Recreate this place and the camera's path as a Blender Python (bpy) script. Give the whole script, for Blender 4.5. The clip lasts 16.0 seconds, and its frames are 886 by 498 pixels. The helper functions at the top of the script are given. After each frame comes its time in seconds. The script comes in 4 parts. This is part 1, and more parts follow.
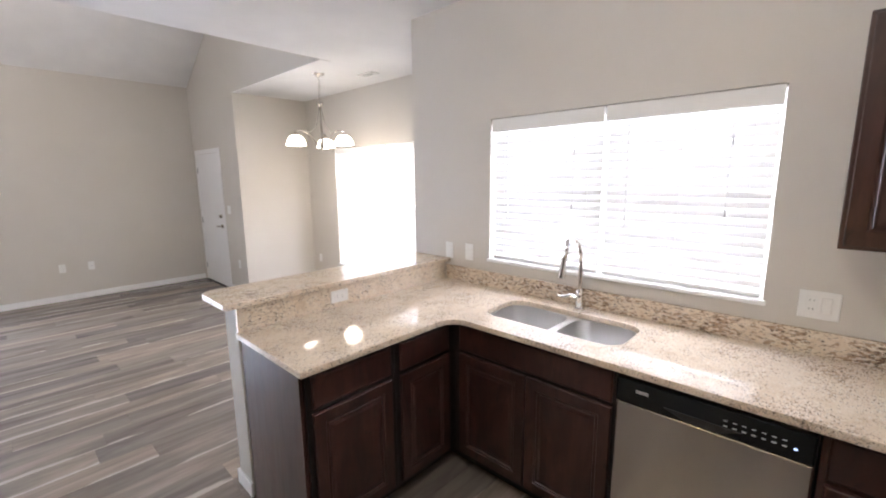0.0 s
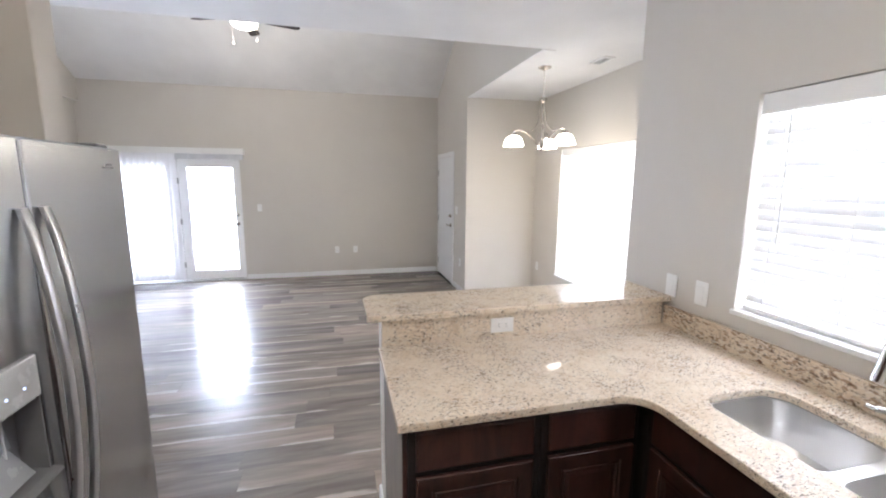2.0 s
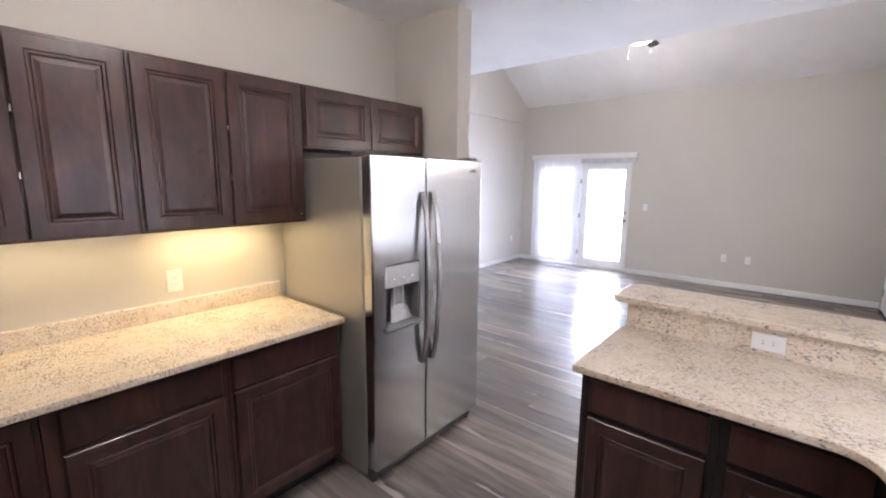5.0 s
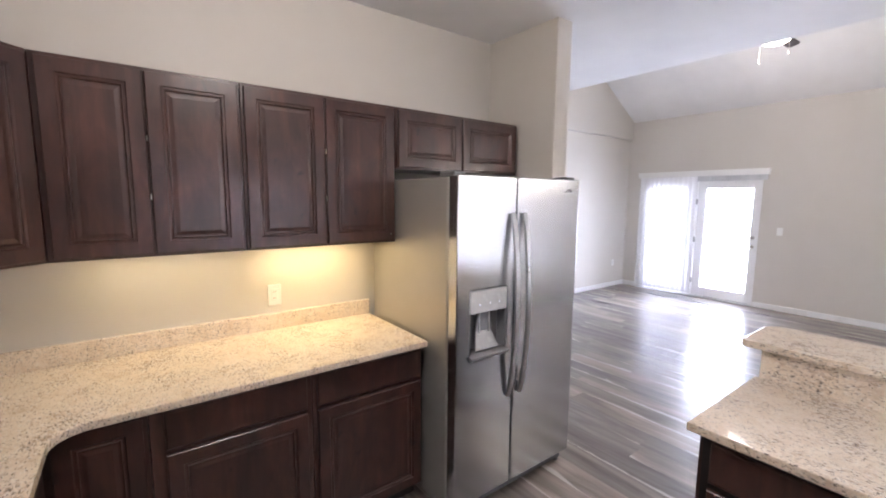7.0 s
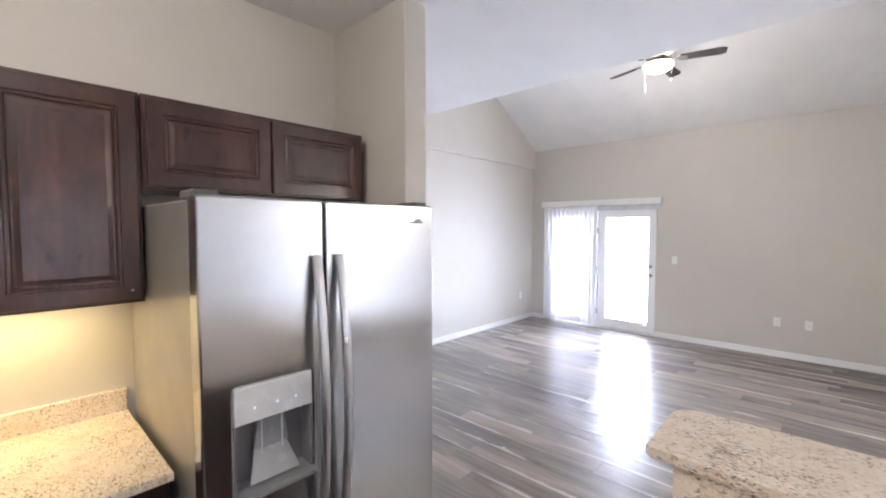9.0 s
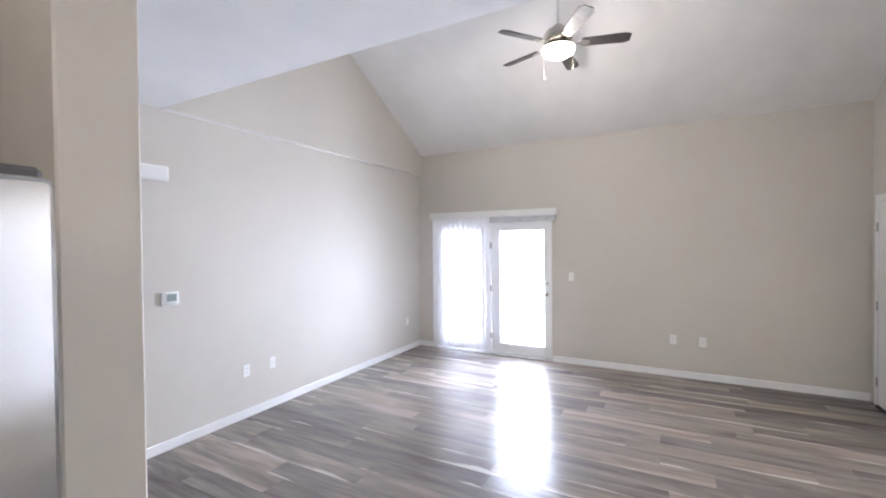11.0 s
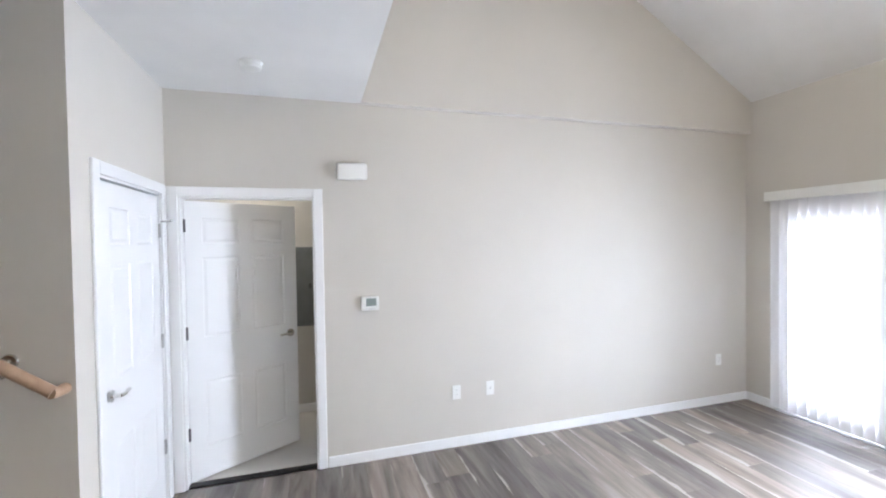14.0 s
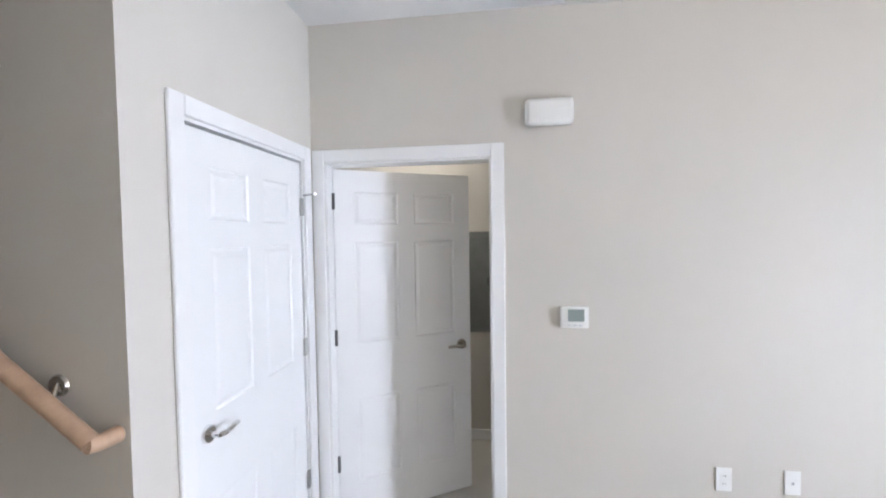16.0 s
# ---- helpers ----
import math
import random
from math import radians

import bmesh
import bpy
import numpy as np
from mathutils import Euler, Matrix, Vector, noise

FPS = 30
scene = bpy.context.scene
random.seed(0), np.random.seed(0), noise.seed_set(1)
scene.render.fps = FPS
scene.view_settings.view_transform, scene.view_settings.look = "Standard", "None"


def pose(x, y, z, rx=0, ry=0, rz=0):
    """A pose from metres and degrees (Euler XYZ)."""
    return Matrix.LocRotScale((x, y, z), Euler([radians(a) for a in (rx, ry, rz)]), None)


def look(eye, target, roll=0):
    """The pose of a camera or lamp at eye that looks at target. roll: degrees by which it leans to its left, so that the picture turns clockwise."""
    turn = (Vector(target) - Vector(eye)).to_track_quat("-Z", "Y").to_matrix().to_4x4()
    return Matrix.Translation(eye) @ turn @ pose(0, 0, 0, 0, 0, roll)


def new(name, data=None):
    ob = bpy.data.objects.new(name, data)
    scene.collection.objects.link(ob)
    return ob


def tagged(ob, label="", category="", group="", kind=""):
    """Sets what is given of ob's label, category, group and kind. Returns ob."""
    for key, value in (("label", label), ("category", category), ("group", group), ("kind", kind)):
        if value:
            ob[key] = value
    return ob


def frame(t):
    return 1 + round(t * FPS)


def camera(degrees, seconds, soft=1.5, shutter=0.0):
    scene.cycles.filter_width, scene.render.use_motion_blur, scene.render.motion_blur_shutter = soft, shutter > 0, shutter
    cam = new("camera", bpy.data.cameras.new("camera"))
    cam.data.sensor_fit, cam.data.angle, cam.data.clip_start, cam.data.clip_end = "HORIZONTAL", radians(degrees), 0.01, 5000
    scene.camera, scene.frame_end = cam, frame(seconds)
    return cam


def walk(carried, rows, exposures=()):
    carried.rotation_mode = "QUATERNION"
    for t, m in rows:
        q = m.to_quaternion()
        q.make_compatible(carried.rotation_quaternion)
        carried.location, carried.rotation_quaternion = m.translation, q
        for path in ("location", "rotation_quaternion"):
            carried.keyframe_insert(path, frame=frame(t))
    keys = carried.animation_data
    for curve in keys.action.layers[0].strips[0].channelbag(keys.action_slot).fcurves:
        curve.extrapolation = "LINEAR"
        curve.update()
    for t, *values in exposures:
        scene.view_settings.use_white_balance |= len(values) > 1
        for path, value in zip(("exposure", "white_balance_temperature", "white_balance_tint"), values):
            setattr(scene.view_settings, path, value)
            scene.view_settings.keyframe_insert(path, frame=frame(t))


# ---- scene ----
cam = camera(93.2, 16.0, 2.0)
PATH = [
    (0, (0.789, -0.125, 1.646), (-0.564, 1.308, 1.307), -0.6),
    (0.5, (0.707, -0.069, 1.648), (-0.788, 1.217, 1.314), -0.3),
    (1, (0.588, 0.07, 1.653), (-1.061, 1.151, 1.323), -0.1),
    (1.5, (0.521, 0.231, 1.655), (-1.279, 1.037, 1.326), 0.2),
    (2, (0.527, 0.433, 1.65), (-1.389, 0.909, 1.328), 0.4),
    (2.5, (0.513, 0.616, 1.644), (-1.454, 0.779, 1.319), 0.5),
    (3, (0.465, 0.808, 1.639), (-1.501, 0.639, 1.314), 0.4),
    (3.5, (0.549, 0.969, 1.651), (-1.356, 0.458, 1.322), 0.5),
    (4, (0.675, 1.088, 1.655), (-1.117, 0.262, 1.328), 0.0),
    (4.5, (0.807, 1.15, 1.651), (-0.847, 0.075, 1.323), 0.4),
    (5, (0.905, 1.209, 1.641), (-0.6, -0.067, 1.312), 0.5),
    (5.2, (0.928, 1.224, 1.641), (-0.53, -0.105, 1.313), 0.3),
    (7.5, (0.668, 1.089, 1.654), (-0.501, -0.519, 1.434), 0.5),
    (8, (0.470, 1.017, 1.664), (-0.715, -0.583, 1.474), 0.4),
    (8.5, (0.232, 0.971, 1.667), (-1.085, -0.527, 1.521), 0.2),
    (9, (-0.036, 0.900, 1.663), (-1.493, -0.466, 1.564), 0.0),
    (9.5, (-0.319, 0.776, 1.656), (-1.954, -0.374, 1.591), 0.0),
    (10.2, (-0.655, 0.515, 1.66), (-2.345, -0.555, 1.61), -0.3),
    (10.8, (-0.96, 0.375, 1.665), (-2.705, -0.605, 1.63), -0.5),
    (11.4, (-1.285, 0.295, 1.67), (-3.075, -0.605, 1.648), -0.7),
    (12, (-1.622, 0.256, 1.676), (-3.443, -0.571, 1.661), -0.8),
    (12.5, (-1.897, 0.254, 1.705), (-3.517, -0.919, 1.676), -0.9),
    (13, (-2.15, 0.216, 1.688), (-3.47, -1.286, 1.66), -1.0),
    (13.5, (-2.367, 0.115, 1.697), (-3.35, -1.627, 1.67), -1.1),
    (14, (-2.618, 0.019, 1.707), (-3.195, -1.896, 1.667), -0.9),
    (14.5, (-2.648, -0.123, 1.697), (-2.977, -2.095, 1.656), -1.1),
    (15, (-2.716, -0.395, 1.709), (-2.766, -2.393, 1.652), -1.0),
    (15.5, (-2.69, -0.73, 1.687), (-2.534, -2.723, 1.619), -0.8),
    (16, (-2.653, -1.102, 1.655), (-2.373, -3.081, 1.581), -0.8),
]
EXPOSURES = [(0, 1.06, 6120, 14), (2, 1.1, 5920, 11), (5, 1.2, 5860, 17), (8, 1.2, 5920, 17), (9.5, 1.21, 5900, 13), (12, 1.05, 6000, 13), (13, 1.14, 6080, 9), (14, 1.16, 6080, 9), (16, 1.05, 6140, 10)]
walk(cam, [(t, look(eye, target, roll)) for t, eye, target, roll in PATH], EXPOSURES)

# ---- sky and large lights ----
world = bpy.data.worlds.new("world")
scene.world = world
world.use_nodes = True
wn = world.node_tree.nodes
sky = wn.new("ShaderNodeTexSky")
sky.sky_type = 'NISHITA'
sky.sun_disc = False
sky.sun_elevation = radians(50)
sky.sun_rotation = radians(120)
world.node_tree.links.new(sky.outputs[0], wn["Background"].inputs[0])
wn["Background"].inputs[1].default_value = 0.1


def area_lamp(name, m, sx, sy, watts, colour, spread=180):
    d = bpy.data.lights.new(name, 'AREA')
    d.shape, d.size, d.size_y, d.energy, d.color = 'RECTANGLE', sx, sy, watts, colour
    d.spread = radians(spread)
    o = new(name, d)
    o.matrix_world = m
    return o


def point_lamp(name, at, watts, colour, radius):
    d = bpy.data.lights.new(name, 'POINT')
    d.energy, d.color, d.shadow_soft_size = watts, colour, radius
    o = new(name, d)
    o.location = at
    return o


DAY = (0.95, 0.955, 1.0)
WARM = (1.0, 0.84, 0.64)
area_lamp("daylight_patio", look((-7.30, -2.0, 1.15), (0, -2.0, 1.0)), 2.0, 2.2, 152, (0.82, 0.88, 1.0), 135)
area_lamp("daylight_sink", look((-0.14, 2.55, 1.6), (-0.14, 0, 1.4)), 1.7, 1.2, 64, DAY)
area_lamp("daylight_dining", look((-3.29, 3.65, 1.3), (-3.29, 0, 1.2)), 2.5, 1.9, 165, DAY)

# ---- materials ----


def mat_base(name):
    m = bpy.data.materials.new(name)
    m.use_nodes = True
    nt = m.node_tree
    return m, nt, nt.nodes["Principled BSDF"]


def lk(nt, a, b):
    nt.links.new(a, b)


def coords(nt, scale=(1, 1, 1), rot=(0, 0, 0), shift=False):
    tc = nt.nodes.new("ShaderNodeTexCoord")
    mp = nt.nodes.new("ShaderNodeMapping")
    mp.inputs["Scale"].default_value = scale
    mp.inputs["Rotation"].default_value = rot
    lk(nt, tc.outputs["Object"], mp.inputs["Vector"])
    if shift:
        oi = nt.nodes.new("ShaderNodeObjectInfo")
        ml = nt.nodes.new("ShaderNodeMath")
        ml.operation = 'MULTIPLY'
        ml.inputs[1].default_value = 37.0
        cb = nt.nodes.new("ShaderNodeCombineXYZ")
        lk(nt, oi.outputs["Random"], ml.inputs[0])
        for i in range(3):
            lk(nt, ml.outputs[0], cb.inputs[i])
        lk(nt, cb.outputs[0], mp.inputs["Location"])
    return mp.outputs[0]


def noise_tex(nt, vec, scale, detail=4.0, rough=0.55, dist=0.0):
    n = nt.nodes.new("ShaderNodeTexNoise")
    n.inputs["Scale"].default_value = scale
    n.inputs["Detail"].default_value = detail
    n.inputs["Roughness"].default_value = rough
    n.inputs["Distortion"].default_value = dist
    lk(nt, vec, n.inputs["Vector"])
    return n.outputs["Fac"]


def ramp(nt, fac, stops):
    r = nt.nodes.new("ShaderNodeValToRGB")
    el = r.color_ramp.elements
    while len(el) < len(stops):
        el.new(0.5)
    for e, (p, c) in zip(el, stops):
        e.position = p
        e.color = (*c, 1)
    lk(nt, fac, r.inputs[0])
    return r.outputs[0]


def mix(nt, fac, a, b, mode='MIX'):
    m = nt.nodes.new("ShaderNodeMix")
    m.data_type, m.blend_type = 'RGBA', mode
    if isinstance(fac, float):
        m.inputs[0].default_value = fac
    else:
        lk(nt, fac, m.inputs[0])
    for s, v in ((m.inputs[6], a), (m.inputs[7], b)):
        if isinstance(v, tuple):
            s.default_value = (*v, 1)
        else:
            lk(nt, v, s)
    return m.outputs[2]


def bump(nt, b, h, strength, dist=0.01):
    n = nt.nodes.new("ShaderNodeBump")
    n.inputs["Strength"].default_value = strength
    n.inputs["Distance"].default_value = dist
    lk(nt, h, n.inputs["Height"])
    lk(nt, n.outputs[0], b.inputs["Normal"])


def paint(name, col, rough=0.6, tex=220, bs=0.08, var=0.06):
    m, nt, b = mat_base(name)
    v = coords(nt)
    big = noise_tex(nt, v, 1.3, 3)
    dark = tuple(c * (1 - var) for c in col)
    lite = tuple(min(1, c * (1 + var)) for c in col)
    lk(nt, ramp(nt, big, [(0.3, dark), (0.7, lite)]), b.inputs["Base Color"])
    b.inputs["Roughness"].default_value = rough
    fine = noise_tex(nt, v, tex, 2)
    bump(nt, b, fine, bs, 0.002)
    return m


def simple(name, col, rough=0.4, metal=0.0, var=0.08, scale=8.0):
    m, nt, b = mat_base(name)
    v = coords(nt)
    n = noise_tex(nt, v, scale, 4)
    lk(nt, ramp(nt, n, [(0.3, tuple(c * (1 - var) for c in col)), (0.7, tuple(min(1, c * (1 + var)) for c in col))]), b.inputs["Base Color"])
    lk(nt, ramp(nt, noise_tex(nt, v, scale * 3, 3), [(0.3, (rough * 0.8,) * 3), (0.7, (min(1, rough * 1.2),) * 3)]), b.inputs["Roughness"])
    b.inputs["Metallic"].default_value = metal
    return m


def granite(name, blotch, stretch):
    """Polished cream granite with streaked grey and brown flecks; blotch: how strong the brown patches are, stretch: how the flecks run."""
    m, nt, b = mat_base(name)
    v = coords(nt, (1.0, 1.0, 1.0), (0, 0, 0.5))
    cloud = noise_tex(nt, v, 16, 5, 0.65, 0.5)
    c = ramp(nt, cloud, [(0.25, (0.60, 0.475, 0.345)), (0.42, (0.74, 0.622, 0.485)), (0.58, (0.79, 0.69, 0.56)), (0.8, (0.69, 0.57, 0.435))])
    dens = noise_tex(nt, v, 7.0, 3)

    def flecks(scale, lo, hi, strength, colour, seed, spread=0.25):
        f = noise_tex(nt, coords(nt, stretch, (0, 0, 0.25 * math.sin(5 * seed))), scale, 3, 0.6, 0.35)
        ad = nt.nodes.new("ShaderNodeMath")
        ad.operation = 'MULTIPLY_ADD'
        ad.inputs[1].default_value = spread
        lk(nt, dens, ad.inputs[0])
        lk(nt, f, ad.inputs[2])
        k = ramp(nt, ad.outputs[0], [(lo + spread * 0.5, (0, 0, 0)), (hi + spread * 0.5, (strength,) * 3)])
        return mix(nt, k, c, colour)

    k = 0.075 * blotch
    c = flecks(97, 0.54, 0.62, 0.6, (0.84, 0.79, 0.71), 0.4)
    c = flecks(71, 0.60 - k, 0.66 - k, 0.25 + 0.65 * blotch, (0.35, 0.225, 0.14), 1.1)
    c = flecks(118, 0.585, 0.63, 0.5, (0.45, 0.355, 0.27), 1.9)
    c = flecks(127, 0.595, 0.635, 0.85, (0.10, 0.08, 0.068), 2.7)
    c = flecks(83, 0.66 - k, 0.70 - k, 0.25 + 0.65 * blotch, (0.12, 0.07, 0.045), 3.3, 0.3)
    lk(nt, c, b.inputs["Base Color"])
    lk(nt, ramp(nt, cloud, [(0.3, (0.055,) * 3), (0.7, (0.08,) * 3)]), b.inputs["Roughness"])
    return m


def dark_wood():
    """Stained alder: glued-up upright strips, cloudy stain, knots, under a satin lacquer."""
    m, nt, b = mat_base("espresso_stained_wood")
    n1 = noise_tex(nt, coords(nt, (1, 1, 0.34), shift=True), 8, 5, 0.6, 1.2)
    n2 = noise_tex(nt, coords(nt, (1, 1, 0.07), shift=True), 60, 3, 0.55)
    c = ramp(nt, n1, [(0.22, (0.020, 0.0082, 0.0068)), (0.46, (0.045, 0.0172, 0.0136)), (0.68, (0.076, 0.0300, 0.0232)), (0.86, (0.110, 0.046, 0.036))])
    g = ramp(nt, n2, [(0.3, (0.78, 0.78, 0.78)), (0.7, (1.0, 1.0, 1.0))])
    c = mix(nt, 1.0, c, g, 'MULTIPLY')
    # strips about 7 cm wide, each with its own tone
    v = coords(nt, (14.0, 14.0, 0.0), shift=True)
    wn_ = nt.nodes.new("ShaderNodeTexWhiteNoise")
    fl_ = nt.nodes.new("ShaderNodeVectorMath")
    fl_.operation = 'FLOOR'
    lk(nt, v, fl_.inputs[0])
    lk(nt, fl_.outputs[0], wn_.inputs["Vector"])
    t = ramp(nt, wn_.outputs["Value"], [(0.0, (0.86, 0.86, 0.87)), (0.6, (1.0, 1.0, 1.0)), (1.0, (1.16, 1.13, 1.11))])
    c = mix(nt, 1.0, c, t, 'MULTIPLY')
    # small dark knots
    kn = noise_tex(nt, coords(nt, (1, 1, 0.7), shift=True), 17, 2, 0.4)
    c = mix(nt, ramp(nt, kn, [(0.70, (0, 0, 0)), (0.78, (0.8, 0.8, 0.8))]), c, (0.005, 0.003, 0.003))
    lk(nt, c, b.inputs["Base Color"])
    lk(nt, ramp(nt, n2, [(0.3, (0.30,) * 3), (0.7, (0.38,) * 3)]), b.inputs["Roughness"])
    b.inputs["Coat Weight"].default_value = 0.6
    b.inputs["Coat Roughness"].default_value = 0.17
    bump(nt, b, n2, 0.06, 0.001)
    return m


def plank_wood():
    m, nt, b = mat_base("grey_vinyl_plank")
    n1 = noise_tex(nt, coords(nt, (1, 0.13, 1), shift=True), 6.0, 6, 0.6, 0.9)
    n2 = noise_tex(nt, coords(nt, (1, 0.07, 1), shift=True), 30, 3, 0.55)
    oi = nt.nodes.new("ShaderNodeObjectInfo")
    c = ramp(nt, n1, [(0.24, (0.105, 0.092, 0.084)), (0.42, (0.195, 0.172, 0.157)), (0.58, (0.275, 0.244, 0.222)), (0.78, (0.385, 0.343, 0.312))])
    g = ramp(nt, n2, [(0.3, (0.87, 0.87, 0.87)), (0.7, (1.10, 1.10, 1.10))])
    c = mix(nt, 1.0, c, g, 'MULTIPLY')
    t = ramp(nt, oi.outputs["Random"], [(0.0, (0.74, 0.74, 0.76)), (0.35, (0.93, 0.92, 0.91)), (0.75, (1.12, 1.09, 1.05)), (1.0, (1.38, 1.31, 1.23))])
    c = mix(nt, 1.0, c, t, 'MULTIPLY')
    # pale sapwood streaks that run in from one long edge of a plank
    tc = nt.nodes.new("ShaderNodeTexCoord")
    sx = nt.nodes.new("ShaderNodeSeparateXYZ")
    lk(nt, tc.outputs["Object"], sx.inputs[0])
    n3 = noise_tex(nt, coords(nt, (0.6, 0.4, 1), shift=True), 1.9, 4, 0.55, 0.5)
    k = nt.nodes.new("ShaderNodeMath")
    k.operation = 'MULTIPLY_ADD'
    k.inputs[1].default_value = 3.2
    lk(nt, sx.outputs[0], k.inputs[0])
    lk(nt, n3, k.inputs[2])
    sap = ramp(nt, k.outputs[0], [(0.80, (0, 0, 0)), (0.845, (0.7, 0.7, 0.7))])
    c = mix(nt, sap, c, (0.56, 0.51, 0.46))
    lk(nt, c, b.inputs["Base Color"])
    lk(nt, ramp(nt, n1, [(0.3, (0.21,) * 3), (0.7, (0.27,) * 3)]), b.inputs["Roughness"])
    b.inputs["Specular IOR Level"].default_value = 0.4
    return m


def steel(name, vertical=True, col=(0.54, 0.555, 0.575), rough=0.22, along=0):
    m, nt, b = mat_base(name)
    v = coords(nt, (0.6, 0.6, 4) if vertical else (4, 4, 0.6))
    n = noise_tex(nt, v, 2.5, 2)
    lk(nt, ramp(nt, n, [(0.3, tuple(c * 0.95 for c in col)), (0.7, col)]), b.inputs["Base Color"])
    lk(nt, ramp(nt, noise_tex(nt, coords(nt), 3, 3), [(0.3, (rough * 0.95,) * 3), (0.7, (rough * 1.05,) * 3)]), b.inputs["Roughness"])
    b.inputs["Metallic"].default_value = 1.0
    if vertical:
        tz = nt.nodes.new("ShaderNodeCombineXYZ")
        for k, q in enumerate(((0.8, 0.6, 0.0), None, (0.15, 0.15, 1.0))[along]):
            tz.inputs[k].default_value = q
        lk(nt, tz.outputs[0], b.inputs["Tangent"])
        b.inputs["Anisotropic"].default_value = 0.75
    return m


def glowing(name, col, strength, rough=0.4):
    m, nt, b = mat_base(name)
    b.inputs["Base Color"].default_value = (0.9, 0.88, 0.84, 1)
    b.inputs["Roughness"].default_value = rough
    b.inputs["Emission Color"].default_value = (*col, 1)
    b.inputs["Emission Strength"].default_value = strength
    return m


def translucent(name, col, share):
    m, nt, b = mat_base(name)
    b.inputs["Base Color"].default_value = (*col, 1)
    b.inputs["Roughness"].default_value = 0.45
    t = nt.nodes.new("ShaderNodeBsdfTranslucent")
    t.inputs[0].default_value = (*col, 1)
    ms = nt.nodes.new("ShaderNodeMixShader")
    ms.inputs[0].default_value = share
    lk(nt, b.outputs[0], ms.inputs[1])
    lk(nt, t.outputs[0], ms.inputs[2])
    lk(nt, ms.outputs[0], nt.nodes["Material Output"].inputs[0])
    return m


def clear_glass():
    m, nt, b = mat_base("window_glass")
    b.inputs["Transmission Weight"].default_value = 1.0
    b.inputs["Roughness"].default_value = 0.0
    b.inputs["IOR"].default_value = 1.05
    return m


WALL = paint("greige_wall_paint", (0.612, 0.580, 0.530), 0.62, 220, 0.08, 0.02)
# wall colour made paler: the light on the ledge's edge is painted in
LEDGE_LIT = paint("lit_ledge_edge_paint", (0.72, 0.70, 0.665), 0.6, 120, 0.05, 0.02)
CEIL = paint("white_ceiling_paint", (0.80, 0.795, 0.785), 0.8, 90, 0.15)
TRIM = paint("white_trim_paint", (0.84, 0.84, 0.84), 0.35, 60, 0.02, 0.02)
DOORP = paint("white_door_paint", (0.83, 0.835, 0.84), 0.38, 80, 0.03, 0.02)
PLASTIC = simple("white_plastic", (0.82, 0.82, 0.80), 0.35, 0, 0.02)
GRANITE = granite("speckled_granite", 0.25, (1.3, 0.55, 1.3))
GRANITE_EDGE = granite("brown_flecked_granite", 0.9, (0.45, 1.2, 1.2))
ESPRESSO = dark_wood()
BLACKWOOD = simple("near_black_wood", (0.014, 0.011, 0.011), 0.42, 0, 0.15, 12)
TOEK = simple("black_toe_kick", (0.012, 0.010, 0.010), 0.6)
PLANK = plank_wood()
SUBFLOOR = simple("dark_floor_joint", (0.03, 0.027, 0.025), 0.7)
STEEL = steel("brushed_stainless_steel")
SINKST = steel("satin_sink_steel", False, (0.80, 0.79, 0.78), 0.30)
HANDLE = simple("satin_handle_steel", (0.50, 0.51, 0.53), 0.33, 1.0, 0.03, 2)
DWSTEEL = steel("bright_brushed_steel", True, (0.74, 0.73, 0.71), 0.24, 2)
FSIDE = simple("grey_fridge_side_enamel", (0.42, 0.41, 0.39), 0.36, 0.55, 0.03, 2)
CHROME = simple("polished_chrome", (0.80, 0.80, 0.80), 0.06, 1.0, 0.02)
NICKEL = simple("brushed_nickel", (0.58, 0.55, 0.50), 0.21, 1.0, 0.05)
DKNICKEL = simple("dull_nickel_hinge", (0.42, 0.42, 0.41), 0.35, 1.0, 0.05)
BLACKP = simple("black_glossy_plastic", (0.010, 0.013, 0.015), 0.12, 0, 0.1)
DKGREY = simple("dark_grey_plastic", (0.10, 0.10, 0.105), 0.35)
GREYP = simple("silver_grey_plastic", (0.55, 0.55, 0.56), 0.30, 0.3)
PADDLE = simple("grey_clear_plastic", (0.36, 0.37, 0.39), 0.25)
NICHE = simple("mid_grey_plastic", (0.20, 0.20, 0.21), 0.35)
LTGREY = simple("pale_grey_plastic", (0.66, 0.67, 0.68), 0.25)
BLADE = simple("dark_walnut_blade", (0.022, 0.016, 0.013), 0.6, 0, 0.25)
OAK = simple("light_oak_rail", (0.50, 0.335, 0.225), 0.40, 0, 0.16, 14)
PANELGREY = simple("grey_enamel_panel", (0.20, 0.21, 0.21), 0.45)
CARPET = paint("beige_carpet", (0.36, 0.29, 0.235), 0.95, 400, 0.6, 0.15)
SKIRT = paint("tan_skirt_board", (0.50, 0.40, 0.33), 0.5, 60, 0.03, 0.04)
VINYL = paint("pale_sheet_vinyl", (0.62, 0.60, 0.56), 0.45, 40, 0.05, 0.08)
LCD = simple("grey_green_lcd", (0.26, 0.31, 0.30), 0.2)
SLAT = translucent("white_blind_slat", (0.88, 0.88, 0.88), 0.125)
VANE = translucent("white_vertical_vane", (0.88, 0.88, 0.90), 0.05)
GLASS = clear_glass()
BULB = glowing("lit_frosted_glass", (1.0, 0.90, 0.74), 5.0)
LED = glowing("blue_white_indicator", (0.45, 0.58, 1.0), 1.2)
PRINT = simple("pale_print", (0.6, 0.62, 0.62), 0.4)
